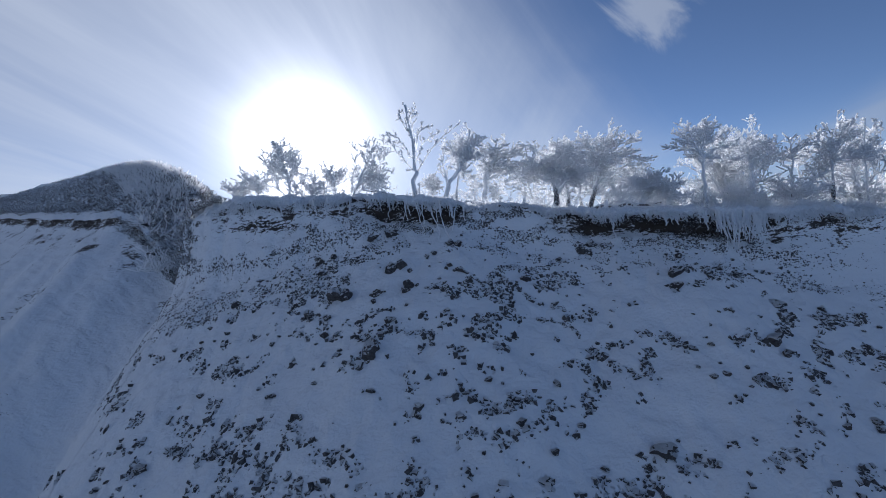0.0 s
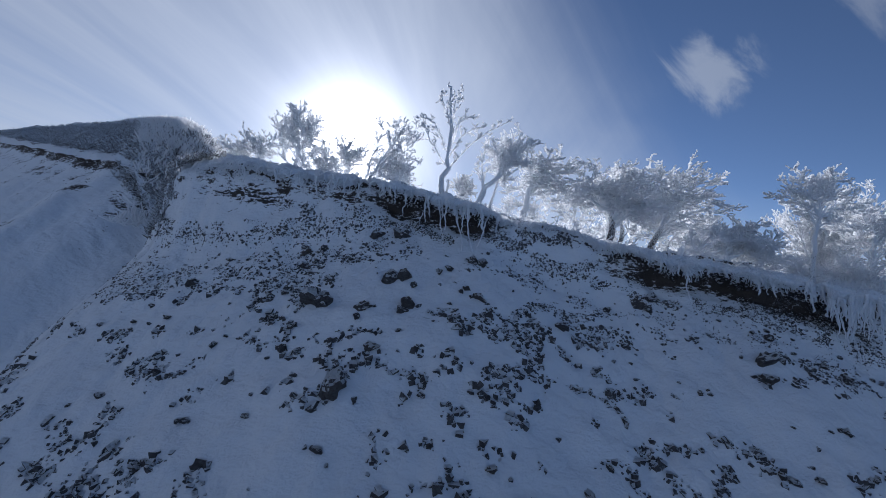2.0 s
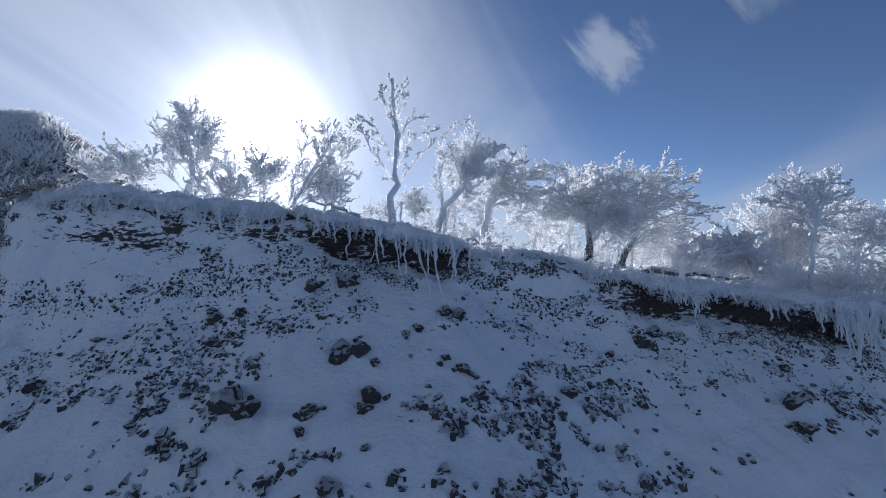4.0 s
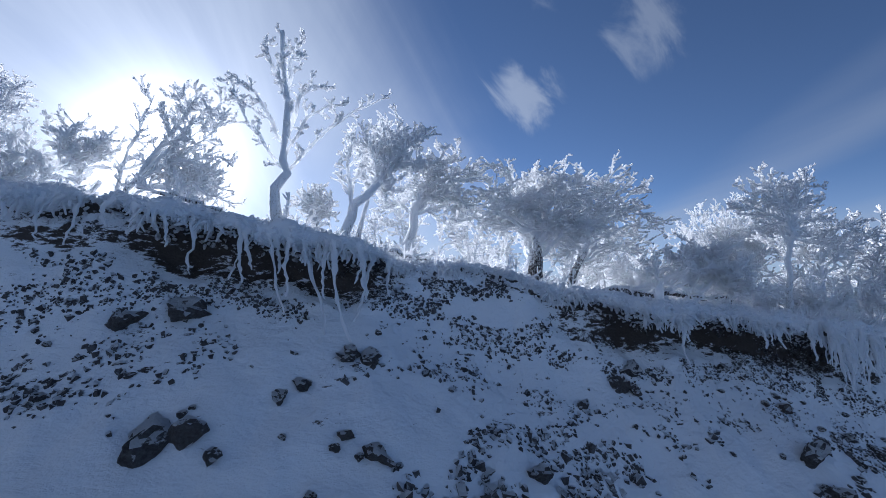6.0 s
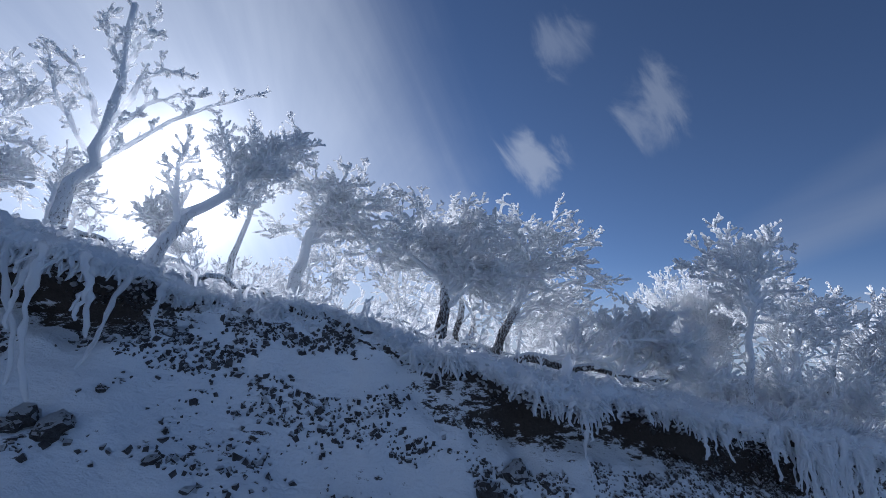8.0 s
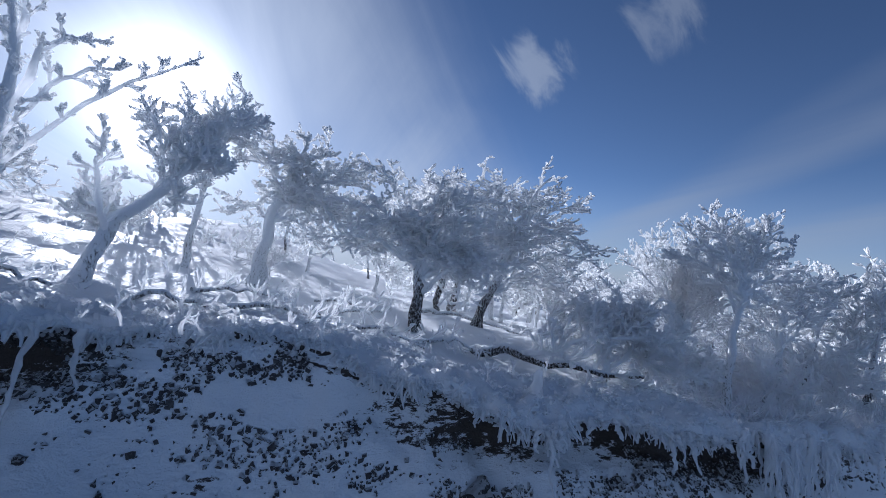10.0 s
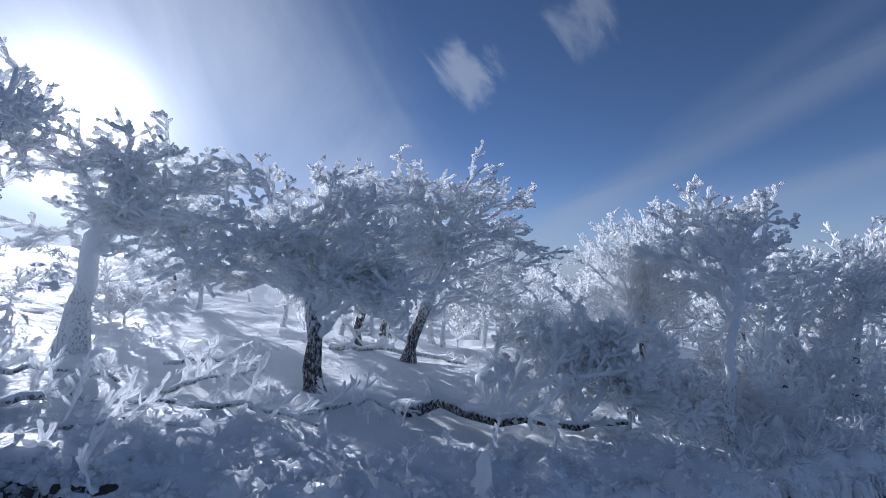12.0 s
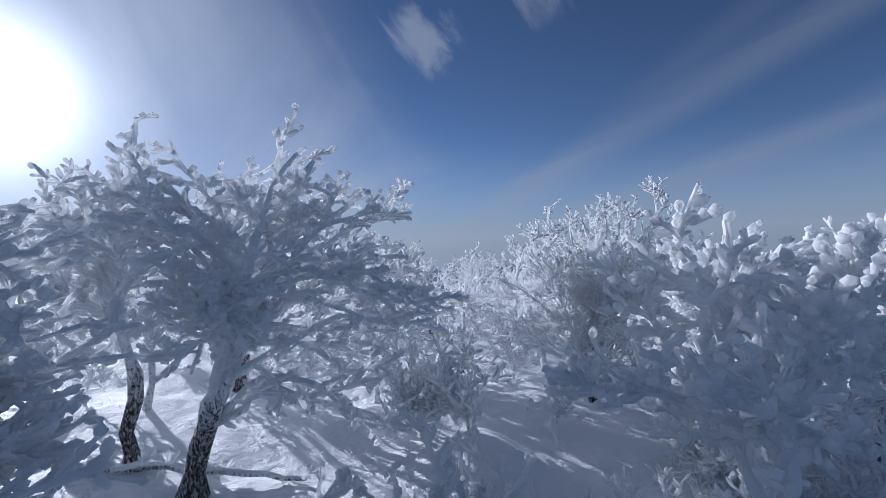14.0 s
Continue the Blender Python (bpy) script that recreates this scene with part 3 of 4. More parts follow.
frosted_tree([(-9.3, 25.0, 4.9), (-9.6, 25.8, 6.0), (-10.3, 27.0, 7.5), (-10.5, 27.5, 8.9)], 0.09, [((-10.3, 27.3, 8.0), (0.8, 0.7, 0.9)), ((-10.7, 26.4, 6.9), (0.8, 0.6, 0.6)), ((-9.2, 26.0, 6.3), (0.7, 0.6, 0.6))], "coral", 7,
             "crooked frosted tree with a dense top near the edge", limbs=12, dark=False, full=1.2, extra=[
                 (0.3, [(-10.2, 26.0, 6.4), (-10.9, 26.4, 7.0), (-11.2, 26.6, 7.7)]), (0.35, [(-9.6, 26.3, 6.6), (-9.5, 26.6, 7.0), (-9.4, 26.8, 7.4)]), (0.15, [(-10.4, 25.8, 5.9), (-11.3, 26.0, 6.2), (-11.9, 26.0, 6.8)]),
                 (0.15, [(-9.1, 25.6, 5.7), (-8.9, 26.0, 6.2), (-8.8, 26.4, 6.5)]), (0.55, [(-10.6, 27.0, 7.2), (-11.0, 27.2, 7.7), (-11.1, 27.3, 8.2)]), (0.6, [(-9.9, 27.0, 7.2), (-9.6, 27.2, 7.8), (-9.6, 27.3, 8.3)])])
frosted_tree([(-8.0, 24.4, 4.5), (-8.0, 24.4, 4.7), (-7.9, 24.5, 4.9)], 0.05, [((-7.5, 24.5, 5.3), (0.9, 0.6, 0.7)), ((-8.4, 24.6, 5.0), (0.8, 0.6, 0.5)), ((-6.9, 24.5, 4.8), (0.6, 0.5, 0.4))], "bush", 8,
             "low rounded shrub thick with rime near the edge", name="frosted_shrub", limbs=12, dark=False, category="shrub")
for n, (x, y, wide, high) in enumerate([(-12.0, 25.0, 0.7, 1.1), (-11.0, 24.6, 0.8, 1.4), (-6.9, 25.0, 0.8, 1.9), (-4.6, 25.2, 0.7, 1.5), (-1.6, 25.6, 0.6, 1.6)]):
    gz = float(plateau(np.float64(x), np.float64(y)))
    frosted_tree([(x, y, gz), (x + 0.1, y, gz + 0.3 * high), (x, y, gz + 0.6 * high)], 0.05, [((x, y, gz + 0.62 * high), (wide, 0.8 * wide, 0.42 * high))], "bush", 180 + n,
                 "rounded shrub of rimed twigs on the snowy edge", name="frosted_shrub", limbs=8, dark=False, category="shrub")
# gnarled tree with a leaning trunk
frosted_tree([(-1.0, 23.6, 3.8), (-0.6, 23.9, 4.6), (0.1, 24.2, 5.4), (0.7, 24.4, 6.1)], 0.13, [((0.8, 24.6, 6.6), (0.9, 0.8, 0.8)), ((-0.3, 24.8, 6.4), (0.9, 0.7, 0.8)), ((0.7, 23.9, 5.1), (0.6, 0.4, 0.6))], "coral", 11,
             "gnarled leaning tree with a forked trunk, coated in rime", limbs=9, dark=False, full=0.88, extra=[(0.35, [(-0.75, 23.6, 5.0), (-0.8, 23.6, 5.5), (-0.75, 23.7, 5.8)])])
# tall leaning tree with a dense rounded head
frosted_tree([(1.25, 27.0, 3.9), (1.45, 27.0, 5.0), (1.9, 26.9, 5.9), (2.25, 26.8, 6.6)], 0.17, [((2.1, 26.8, 6.9), (1.0, 1.0, 0.75)), ((3.05, 26.7, 6.6), (0.9, 0.9, 0.75)), ((3.6, 26.4, 5.5), (0.9, 0.8, 0.9)), ((1.4, 26.9, 6.3), (0.6, 0.7, 0.6)), ((2.7, 26.7, 5.6), (0.8, 0.8, 0.6)), ((3.7, 26.2, 4.4), (0.9, 0.7, 0.9)), ((3.0, 26.6, 4.6), (0.7, 0.6, 0.6)), ((1.1, 27.2, 5.3), (0.6, 0.6, 0.5))], "pad", 13,
             "leaning tree with a thick rimed trunk and dense white head", limbs=24, dark=False)
frosted_tree([(-0.4, 27.2, 3.9), (-0.05, 26.9, 5.2), (0.35, 26.4, 6.5), (0.9, 26.0, 7.8)], 0.075, [((0.85, 26.0, 7.3), (0.85, 0.8, 0.7)), ((0.1, 26.5, 6.6), (0.8, 0.7, 0.6)), ((0.9, 26.3, 6.2), (0.6, 0.6, 0.5))], "coral", 17,
             "thin forked tree with frosted twigs", limbs=11, dark=False)
# the tree with the dark straight trunk
frosted_tree([(5.15, 25.3, 2.7), (5.1, 25.4, 3.8), (4.95, 25.5, 4.7), (4.8, 25.6, 5.8)], 0.15, [((4.85, 25.6, 6.3), (1.2, 1.1, 0.7)), ((4.1, 25.5, 5.3), (1.0, 0.9, 0.9)), ((6.0, 25.4, 5.5), (1.0, 0.9, 0.9)), ((6.5, 25.1, 4.6), (0.7, 0.6, 0.9)), ((6.2, 25.0, 3.8), (0.7, 0.6, 0.5)), ((5.1, 25.3, 4.6), (1.0, 0.8, 0.5)), ((4.0, 25.2, 4.5), (0.8, 0.6, 0.6)), ((5.7, 25.5, 3.9), (0.7, 0.6, 0.5)), ((6.6, 24.7, 4.2), (0.8, 0.6, 1.0)), ((6.95, 25.4, 4.5), (0.7, 0.6, 0.7)), ((6.8, 25.2, 3.6), (0.6, 0.5, 0.6)), ((5.6, 24.9, 5.2), (0.9, 0.7, 0.7))], "pad", 19,
             "tree with a straight dark trunk and drooping rime pads", limbs=36)
frosted_tree([(6.6, 28.9, 2.7), (6.75, 28.9, 3.9), (6.6, 28.8, 5.0), (6.8, 28.7, 6.0)], 0.10, [((6.8, 28.6, 6.5), (1.1, 1.0, 0.7)), ((6.2, 28.8, 5.4), (0.8, 0.8, 0.6))], "far", 23,
             "slim dark-trunked tree crowned with rime", limbs=10)
# the wide domed tree with the leaning trunk
frosted_tree([(7.5, 27.5, 2.5), (7.6, 27.4, 3.1), (8.0, 27.1, 4.0), (8.4, 26.9, 5.1), (8.6, 26.8, 6.2)], 0.16, [((8.7, 26.7, 6.6), (1.3, 1.1, 0.75)), ((9.4, 26.3, 5.9), (1.1, 1.0, 0.9)), ((7.6, 27.0, 6.1), (1.3, 1.1, 0.9)), ((9.9, 25.7, 4.7), (0.9, 0.9, 0.7)), ((7.4, 26.8, 4.9), (0.9, 0.8, 0.7)), ((8.8, 26.4, 4.6), (1.2, 0.9, 0.6)), ((10.0, 26.0, 3.8), (0.8, 0.8, 0.6))], "pad", 29,
             "broad domed tree on a leaning trunk, white with rime", limbs=30)
# the clumped tree near the edge
frosted_tree([(11.3, 22.4, 2.0), (11.3, 22.3, 3.2), (11.3, 22.1, 4.2), (11.2, 22.2, 5.0)], 0.08, [((11.0, 22.3, 5.4), (1.0, 0.9, 0.5)), ((10.4, 22.4, 4.9), (0.6, 0.6, 0.4)), ((12.1, 22.5, 5.1), (0.9, 0.9, 0.55)), ((12.6, 22.3, 4.4), (0.6, 0.6, 0.5)), ((11.8, 22.6, 4.2), (0.6, 0.6, 0.4))], "lumpy", 31,
             "spreading tree with slim trunk and lumpy rime", limbs=18, dark=False)
frosted_tree([(16.2, 28.4, 1.2), (16.1, 28.4, 2.2), (16.0, 28.3, 3.3), (15.9, 28.2, 4.5)], 0.12, [((15.9, 28.2, 5.3), (2.2, 1.9, 1.5)), ((14.9, 28.6, 4.7), (1.5, 1.4, 1.2)), ((17.2, 27.4, 5.3), (1.6, 1.5, 1.3)), ((15.6, 28.0, 3.2), (1.8, 1.5, 1.1)), ((17.0, 26.6, 4.3), (1.4, 1.3, 1.4))], "fine", 37,
             "round-headed tree of fine frosted twigs", limbs=46)
frosted_tree([(14.3, 23.5, 1.4), (14.3, 23.5, 2.5), (14.2, 23.4, 3.6), (14.2, 23.4, 4.6)], 0.09, [((14.2, 23.4, 4.6), (1.2, 1.1, 0.8)), ((14.9, 23.6, 3.8), (0.9, 0.9, 0.7)), ((13.5, 23.6, 3.6), (0.8, 0.8, 0.7)), ((14.0, 24.7, 4.3), (0.9, 0.8, 0.9))], "lumpy", 41,
             "upright tree white with rime beside the drop", limbs=18, dark=False)
frosted_tree([(18.2, 23.8, 0.9), (18.3, 23.7, 2.2), (18.2, 23.5, 3.6), (18.3, 23.4, 4.6)], 0.08, [((18.2, 23.5, 4.4), (1.0, 1.0, 0.8)), ((18.7, 23.8, 3.2), (1.2, 1.1, 0.9))], "far", 43,
             "tall thin tree with rimed twigs", limbs=12)
for n, (x, y, h) in enumerate([(4.9, 31.6, 3.9), (6.6, 31.2, 4.4), (12.6, 33.0, 3.4), (2.4, 34.0, 4.0), (9.6, 30.4, 3.6), (11.2, 30.6, 3.0), (-5.6, 29.4, 2.2)]):
    gz = float(plateau(np.float64(x), np.float64(y)))
    frosted_tree([(x, y, gz), (x + 0.15, y, gz + 0.3 * h), (x - 0.1, y, gz + 0.6 * h), (x, y, gz + 0.85 * h)], 0.065,
                 [((x, y, gz + 0.78 * h), (1.1, 1.0, 0.22 * h)), ((x - 0.5, y, gz + 0.5 * h), (0.9, 0.9, 0.16 * h)), ((x + 0.5, y, gz + 0.3 * h), (0.9, 0.9, 0.16 * h))], "wood", 150 + n, "crooked tree under rime behind the first row", limbs=10, dark=False)
frosted_tree([(8.4, 32.6, 2.6), (8.5, 32.6, 3.9), (8.7, 32.7, 5.2), (8.9, 32.9, 6.8)], 0.14, [((8.8, 33.0, 6.9), (1.9, 1.7, 1.1)), ((7.6, 32.6, 5.6), (1.4, 1.3, 0.9)), ((10.1, 32.8, 5.6), (1.4, 1.3, 0.9))], "far", 160,
             "tall broad tree of the second row, white with rime", limbs=18)
# bare stems that stand at the far end of the edge
frosted_tree([(20.3, 24.2, 0.6), (20.4, 24.2, 2.4), (20.4, 24.1, 4.0), (20.6, 24.1, 5.4)], 0.06, [], "coral", 47, "cluster of bare frosted stems", dark=False, full=0.7, extra=[
    (0.05, [(19.9, 24.1, 2.2), (19.7, 24.0, 3.7), (19.5, 24.0, 4.9)]), (0.05, [(21.0, 24.3, 2.3), (21.4, 24.3, 3.8), (21.7, 24.4, 5.3)]), (0.5, [(20.8, 24.1, 3.9), (21.0, 24.0, 4.5), (21.1, 24.0, 5.2)]),
    (0.5, [(20.1, 24.1, 3.9), (20.0, 24.1, 4.5), (19.95, 24.0, 5.2)])])
# the tree that fell along the edge
frosted_tree([on_shelf(6.3, 25.0, 0.0), on_shelf(6.9, 24.2, 0.22), on_shelf(7.5, 23.5, 0.26), on_shelf(8.4, 23.0, 0.22), on_shelf(9.4, 22.7, 0.35)], 0.14,
             [((9.6, 22.9, 2.9), (1.0, 0.7, 0.5)), ((9.0, 23.9, 3.1), (0.9, 0.8, 0.6)), ((8.4, 23.4, 2.7), (0.8, 0.5, 0.3))], "bush", 53,
             "fallen tree half sunk in snow, its branches rimed", name="fallen_tree", limbs=12, group="fallen wood on the shelf", category="fallen tree", dark=True,
             extra=[(0.5, [(7.6, 24.0, 2.9), (8.2, 24.5, 3.2), (9.0, 24.9, 3.6)]), (0.4, [(7.4, 23.3, 2.6), (7.7, 22.9, 2.6), (8.0, 22.5, 2.5)])])

# ---- shrubs along the edge ----
for n, (x, y, wide, high) in enumerate([(9.1, 23.5, 1.0, 2.4), (10.0, 24.3, 0.8, 1.5), (9.7, 23.0, 0.8, 1.6), (11.9, 24.0, 0.7, 0.9), (13.2, 23.0, 0.8, 1.0), (11.4, 28.8, 0.8, 1.0), (14.9, 24.8, 0.8, 0.9), (16.2, 23.4, 1.3, 1.4), (18.0, 24.8, 1.4, 1.5), (21.0, 24.6, 1.5, 1.7)]):
    gz = float(plateau(np.float64(x), np.float64(y)))
    frosted_tree([(x, y, gz), (x + 0.05, y, gz + 0.25 * high), (x + 0.1, y + 0.05, gz + 0.5 * high)], 0.05,
                 [((x, y, gz + 0.62 * high), (wide, wide, 0.42 * high)), ((x + 0.3, y - 0.2, gz + 0.3 * high), (0.9 * wide, 0.9 * wide, 0.25 * high))], "bush", 60 + n,
                 "dense shrub buried in soft rime", name="frosted_shrub", limbs=8, group="shrubs by the edge", dark=False, category="shrub")


# ---- the wood behind ----
def wood():
    """A few kinds of far trees and shrubs, copied through the wood behind the first trees."""
    rng = np.random.default_rng(101)
    kinds = []
    for n in range(4):
        x, y = 60.0 + 12 * n, 62.0
        gz = float(plateau(np.float64(x), np.float64(y)))
        lean = rng.normal(size=2) * 0.3
        h = (3.6, 4.2, 3.2, 4.6)[n]
        kinds.append(frosted_tree([(x, y, gz), (x + lean[0] * 0.4, y + lean[1] * 0.4, gz + 0.3 * h), (x + lean[0], y + lean[1], gz + 0.6 * h), (x + 1.3 * lean[0], y + 1.3 * lean[1], gz + 0.85 * h)], 0.09,
                                  [((x + lean[0], y, gz + 0.72 * h), (1.2, 1.2, 0.26 * h)), ((x - 0.5, y + 0.3, gz + 0.45 * h), (1.1, 1.1, 0.2 * h)), ((x + 0.6, y - 0.3, gz + 0.33 * h), (1.0, 1.0, 0.2 * h))],
                                  "wood", 200 + n, "rime-covered tree in the wood behind", limbs=7, group="trees of the wood behind", dark=n % 2 == 0))
    low = []
    for n in range(3):
        x, y = 60.0 + 12 * n, 74.0
        gz = float(plateau(np.float64(x), np.float64(y)))
        low.append(frosted_tree([(x, y, gz), (x, y, gz + 0.3), (x + 0.1, y, gz + 0.6)], 0.035, [((x, y, gz + 0.9), (0.9, 0.9, 0.7)), ((x + 0.4, y, gz + 0.4), (0.8, 0.8, 0.35))], "low", 220 + n,
                                "low shrub of frosted twigs", name="frosted_shrub", limbs=4, group="shrubs of the wood behind", full=0.85, dark=False, category="shrub"))
    taken = [(5.4, 26.4), (7.95, 28.3), (1.4, 26.9), (0.2, 27.2), (17.2, 28.8), (6.6, 28.9)]
    for count, some, gap, back in ((40, kinds, 1.8, (9.5, 36)), (46, low, 0.8, (6.3, 24))):
        done = 0
        while done < count:
            x = rng.uniform(-3, 40)
            y = float(curve(x, LIP_Y)) + back[0] + (back[1] - back[0]) * rng.random() ** 1.4
            if (x < 7 and rng.random() < 0.8) or (x < 5.5 and y < 35) or any(math.hypot(x - a, y - b) < gap for a, b in taken) or (11.5 < x < 23 and y - 21 < 11 and x - 11 > 0.9 * (y - 24)):
                continue
            taken.append((x, y))
            copy_thing(some[done % len(some)], Matrix.Translation(on_shelf(x, y, -0.05)) @ Matrix.Rotation(rng.uniform(0, 6.28), 4, "Z") @ Matrix.Scale(rng.uniform(0.8, 1.15), 4))
            done += 1
    for n, (x, y, size) in enumerate([(17.0, 24.7, 1.05), (20.6, 24.8, 1.2), (22.6, 26.6, 1.25), (24.2, 24.3, 1.2), (19.6, 27.2, 1.15), (27.2, 25.6, 1.35), (22.0, 23.4, 1.0), (30.5, 27.0, 1.4)]):
        copy_thing(kinds[n % 4], Matrix.Translation(on_shelf(x, y, -0.05)) @ Matrix.Rotation(n * 2.3, 4, "Z") @ Matrix.Scale(size, 4))
    for n in range(10):
        x, y = rng.uniform(-4.5, 7.0), 29.6 + 9 * rng.random() ** 1.2
        if x > 3.5 and y < 29.6:
            continue
        copy_thing(low[n % 3], Matrix.Translation(on_shelf(x, y, -0.05)) @ Matrix.Rotation(rng.uniform(0, 6.28), 4, "Z") @ Matrix.Diagonal((*(rng.uniform(0.55, 0.9),) * 2, rng.uniform(0.5, 0.75), 1)))
    for x, y, size in ((14.2, 27.6, 0.55), (16.8, 25.2, 0.8), (18.6, 26.4, 1.0), (20.4, 25.6, 1.2), (22.6, 26.0, 1.1), (24.8, 25.0, 1.2), (27.4, 26.0, 1.3), (23.4, 29.0, 1.3), (27.0, 31.0, 1.4), (31.0, 28.0, 1.4), (20.8, 23.0, 0.9), (12.8, 30.6, 0.7)):
        copy_thing(low[int(x * 7) % 3], Matrix.Translation(on_shelf(x, y, -0.05)) @ Matrix.Rotation(x * 2.1, 4, "Z") @ Matrix.Scale(size, 4))
    for n in range(16):
        x, y = 19 + 1.9 * n + rng.uniform(-1, 1), 36 + 1.2 * n + rng.uniform(-3, 5)
        copy_thing(kinds[n % 4], Matrix.Translation(on_shelf(x, y, -0.05)) @ Matrix.Rotation(rng.uniform(0, 6.28), 4, "Z") @ Matrix.Scale(rng.uniform(0.85, 1.2), 4))


wood()


# ---- hanging roots ----
def edge_point(x, row):
    """A place on the ground sheet at x along one of its rows."""
    line = SHEET[row]
    return np.array([x, np.interp(x, line[:, 0], line[:, 1]), np.interp(x, line[:, 0], line[:, 2])])


def hanging_roots():
    rng = np.random.default_rng(77)
    spots = [(-4.35, 0.5), (-3.89, 0.6), (-3.49, 1.0), (-2.7, 1.0), (-2.25, 1.4), (-2.1, 0.7), (-1.89, 1.0), (-1.64, 1.9), (-1.28, 1.05), (-1.15, 1.75), (-0.7, 0.8), (-0.61, 0.95), (-0.36, 1.6), (-0.03, 0.75), (-5.3, 0.9), (-5.9, 0.8), (-6.4, 0.7), (6.4, 1.2)]
    spots += [(x, 0.2 + 0.8 * rng.random() ** 2) for x in rng.uniform(-11.5, -0.4, 30)]
    spots += [(x, 0.12 + 0.5 * rng.random() ** 2) for x in rng.uniform(5.0, 10.0, 34)]
    spots += [(x, rng.uniform(0.6, 1.7) * (1 - 0.5 * abs(x - 11.9) / 1.8)) for x in rng.uniform(10.2, 13.4, 85)]
    spots += [(x, rng.uniform(0.2, 0.5)) for x in rng.uniform(13.4, 19, 22)]
    for x, long in spots:
        top = edge_point(x, HEAD + 29) + (0, -0.02 - 0.10 * rng.random(), 0.04)
        u = np.linspace(0, 1, 15)
        line = top + np.stack([0.10 * long * rng.normal() * u, -0.10 * rng.random() * u, -long * u], -1)
        line[1:] += np.cumsum(rng.normal(size=(14, 3)) * (0.020, 0.018, 0.0), 0)
        line[:, 0] += 0.05 * long * np.sin(u * rng.uniform(3, 8) + rng.uniform(0, 6)) * u
        girth = rng.uniform(0.026, 0.046) * (1.25 - 0.75 * u) * (1 + 0.30 * rng.normal(size=15)).clip(0.6, 1.8)
        ob = part("hanging_root", mesh_from("hanging_root", *tubes((line - top)[None], girth[None], 6)), RIME)
        ob.location = top
        tagged(ob, "root coated in rime, hanging from the turf edge", "root", "hanging roots")


hanging_roots()


def edge_fringe():
    """Frosted grass and fine roots along the turf edge."""
    rng = np.random.default_rng(78)
    x = rng.uniform(-14, 20, 6000)
    row = np.where(rng.random(6000) < 0.75, rng.integers(HEAD + 26, HEAD + 31, 6000), rng.integers(HEAD + 31, HEAD + 40, 6000))
    keep = np.array([noise.noise(Vector((a * 1.6, b * 0.4, 5.0))) + 0.22 * c for a, b, c in zip(x, row, rng.normal(size=6000))]) > 0.08
    x, row = x[keep], row[keep]
    n = len(x)
    base = np.array([edge_point(a, r) for a, r in zip(x, row)])
    down = row < HEAD + 31
    way = rng.normal(size=(n, 3)) * (0.5, 0.35, 0.4)
    way[:, 1] -= 0.45
    way[:, 2] += np.where(down, -0.9, 0.45)
    way /= np.linalg.norm(way, axis=1, keepdims=True)
    long = np.where(down, rng.uniform(0.06, 0.28, n), rng.uniform(0.03, 0.12, n))
    long = long * np.array([0.25 + 1.5 * max(0, 0.35 + 1.3 * noise.noise(Vector((a * 1.1, 2.0, 0)))) for a in x])
    u = np.linspace(0, 1, 4)
    line = base[:, None] + way[:, None] * (u[None, :, None] * long[:, None, None]) + rng.normal(size=(n, 4, 3)) * 0.012
    line[..., 2] -= np.where(down, 0.25, 0.0)[:, None] * long[:, None] * u**2
    kn = 5000
    kx, kr = rng.uniform(-13, 19, kn), rng.integers(HEAD + 19, HEAD + 44, kn)
    spot = np.array([edge_point(a, r) for a, r in zip(kx, kr)])
    push = rng.normal(size=(kn, 3)) * (0.8, 0.5, 0.7) + (0, -0.5, 0.1)
    push /= np.linalg.norm(push, axis=1, keepdims=True)
    knob = spot[:, None] + push[:, None] * (np.linspace(-0.3, 1, 3)[None, :, None] * rng.uniform(0.03, 0.10, kn)[:, None, None])
    me = mesh_from("frost_fringe", *joined([tubes(line, knobby(rng, n, 4, 0.030, 0.016), 4), tubes(knob, knobby(rng, kn, 3, 0.034, 0.024), 4)]))
    tagged(part("frost_fringe", me, RIME), "fringe of frosted grass and roots on the turf edge", "grass", kind="stuff")


edge_fringe()


# ---- stones on the scree ----
def stone_mesh(rng, name, detail=3):
    bm = bmesh.new()
    bmesh.ops.create_icosphere(bm, subdivisions=detail, radius=1.0)
    shift = Vector(rng.uniform(-50, 50, 3))
    cuts = [(Vector(rng.normal(size=3)).normalized(), rng.uniform(0.42, 0.8)) for _ in range(9)]
    for v in bm.verts:
        p = v.co.copy()
        for n, d in cuts:
            over = p.dot(n) - d
            if over > 0:
                p -= n * over
        p *= 1 + 0.30 * noise.noise(p * 1.5 + shift) + 0.22 * noise.noise(p * 4 + shift) + 0.13 * noise.noise(p * 9 + shift)
        v.co = Vector((p.x, p.y * 0.9, p.z * 0.85))
    me = bpy.data.meshes.new(name)
    bm.to_mesh(me)
    bm.free()
    me.materials.append(ROCK)
    return me


def sheet_point(row, col):
    i, j = int(row), int(col)
    a, b = row - i, col - j
    return (SHEET[i, j] * (1 - a) + SHEET[i + 1, j] * a) * (1 - b) + (SHEET[i, j + 1] * (1 - a) + SHEET[i + 1, j + 1] * a) * b


def scree_at(x, y):
    """The place on the scree at x and y."""
    col = int(np.argmin(np.abs(SHEET[HEAD - 1, :, 0] - x)))
    line = SHEET[:HEAD + 12, col]
    return np.array([x, y, np.interp(y, line[:, 1], line[:, 2])])


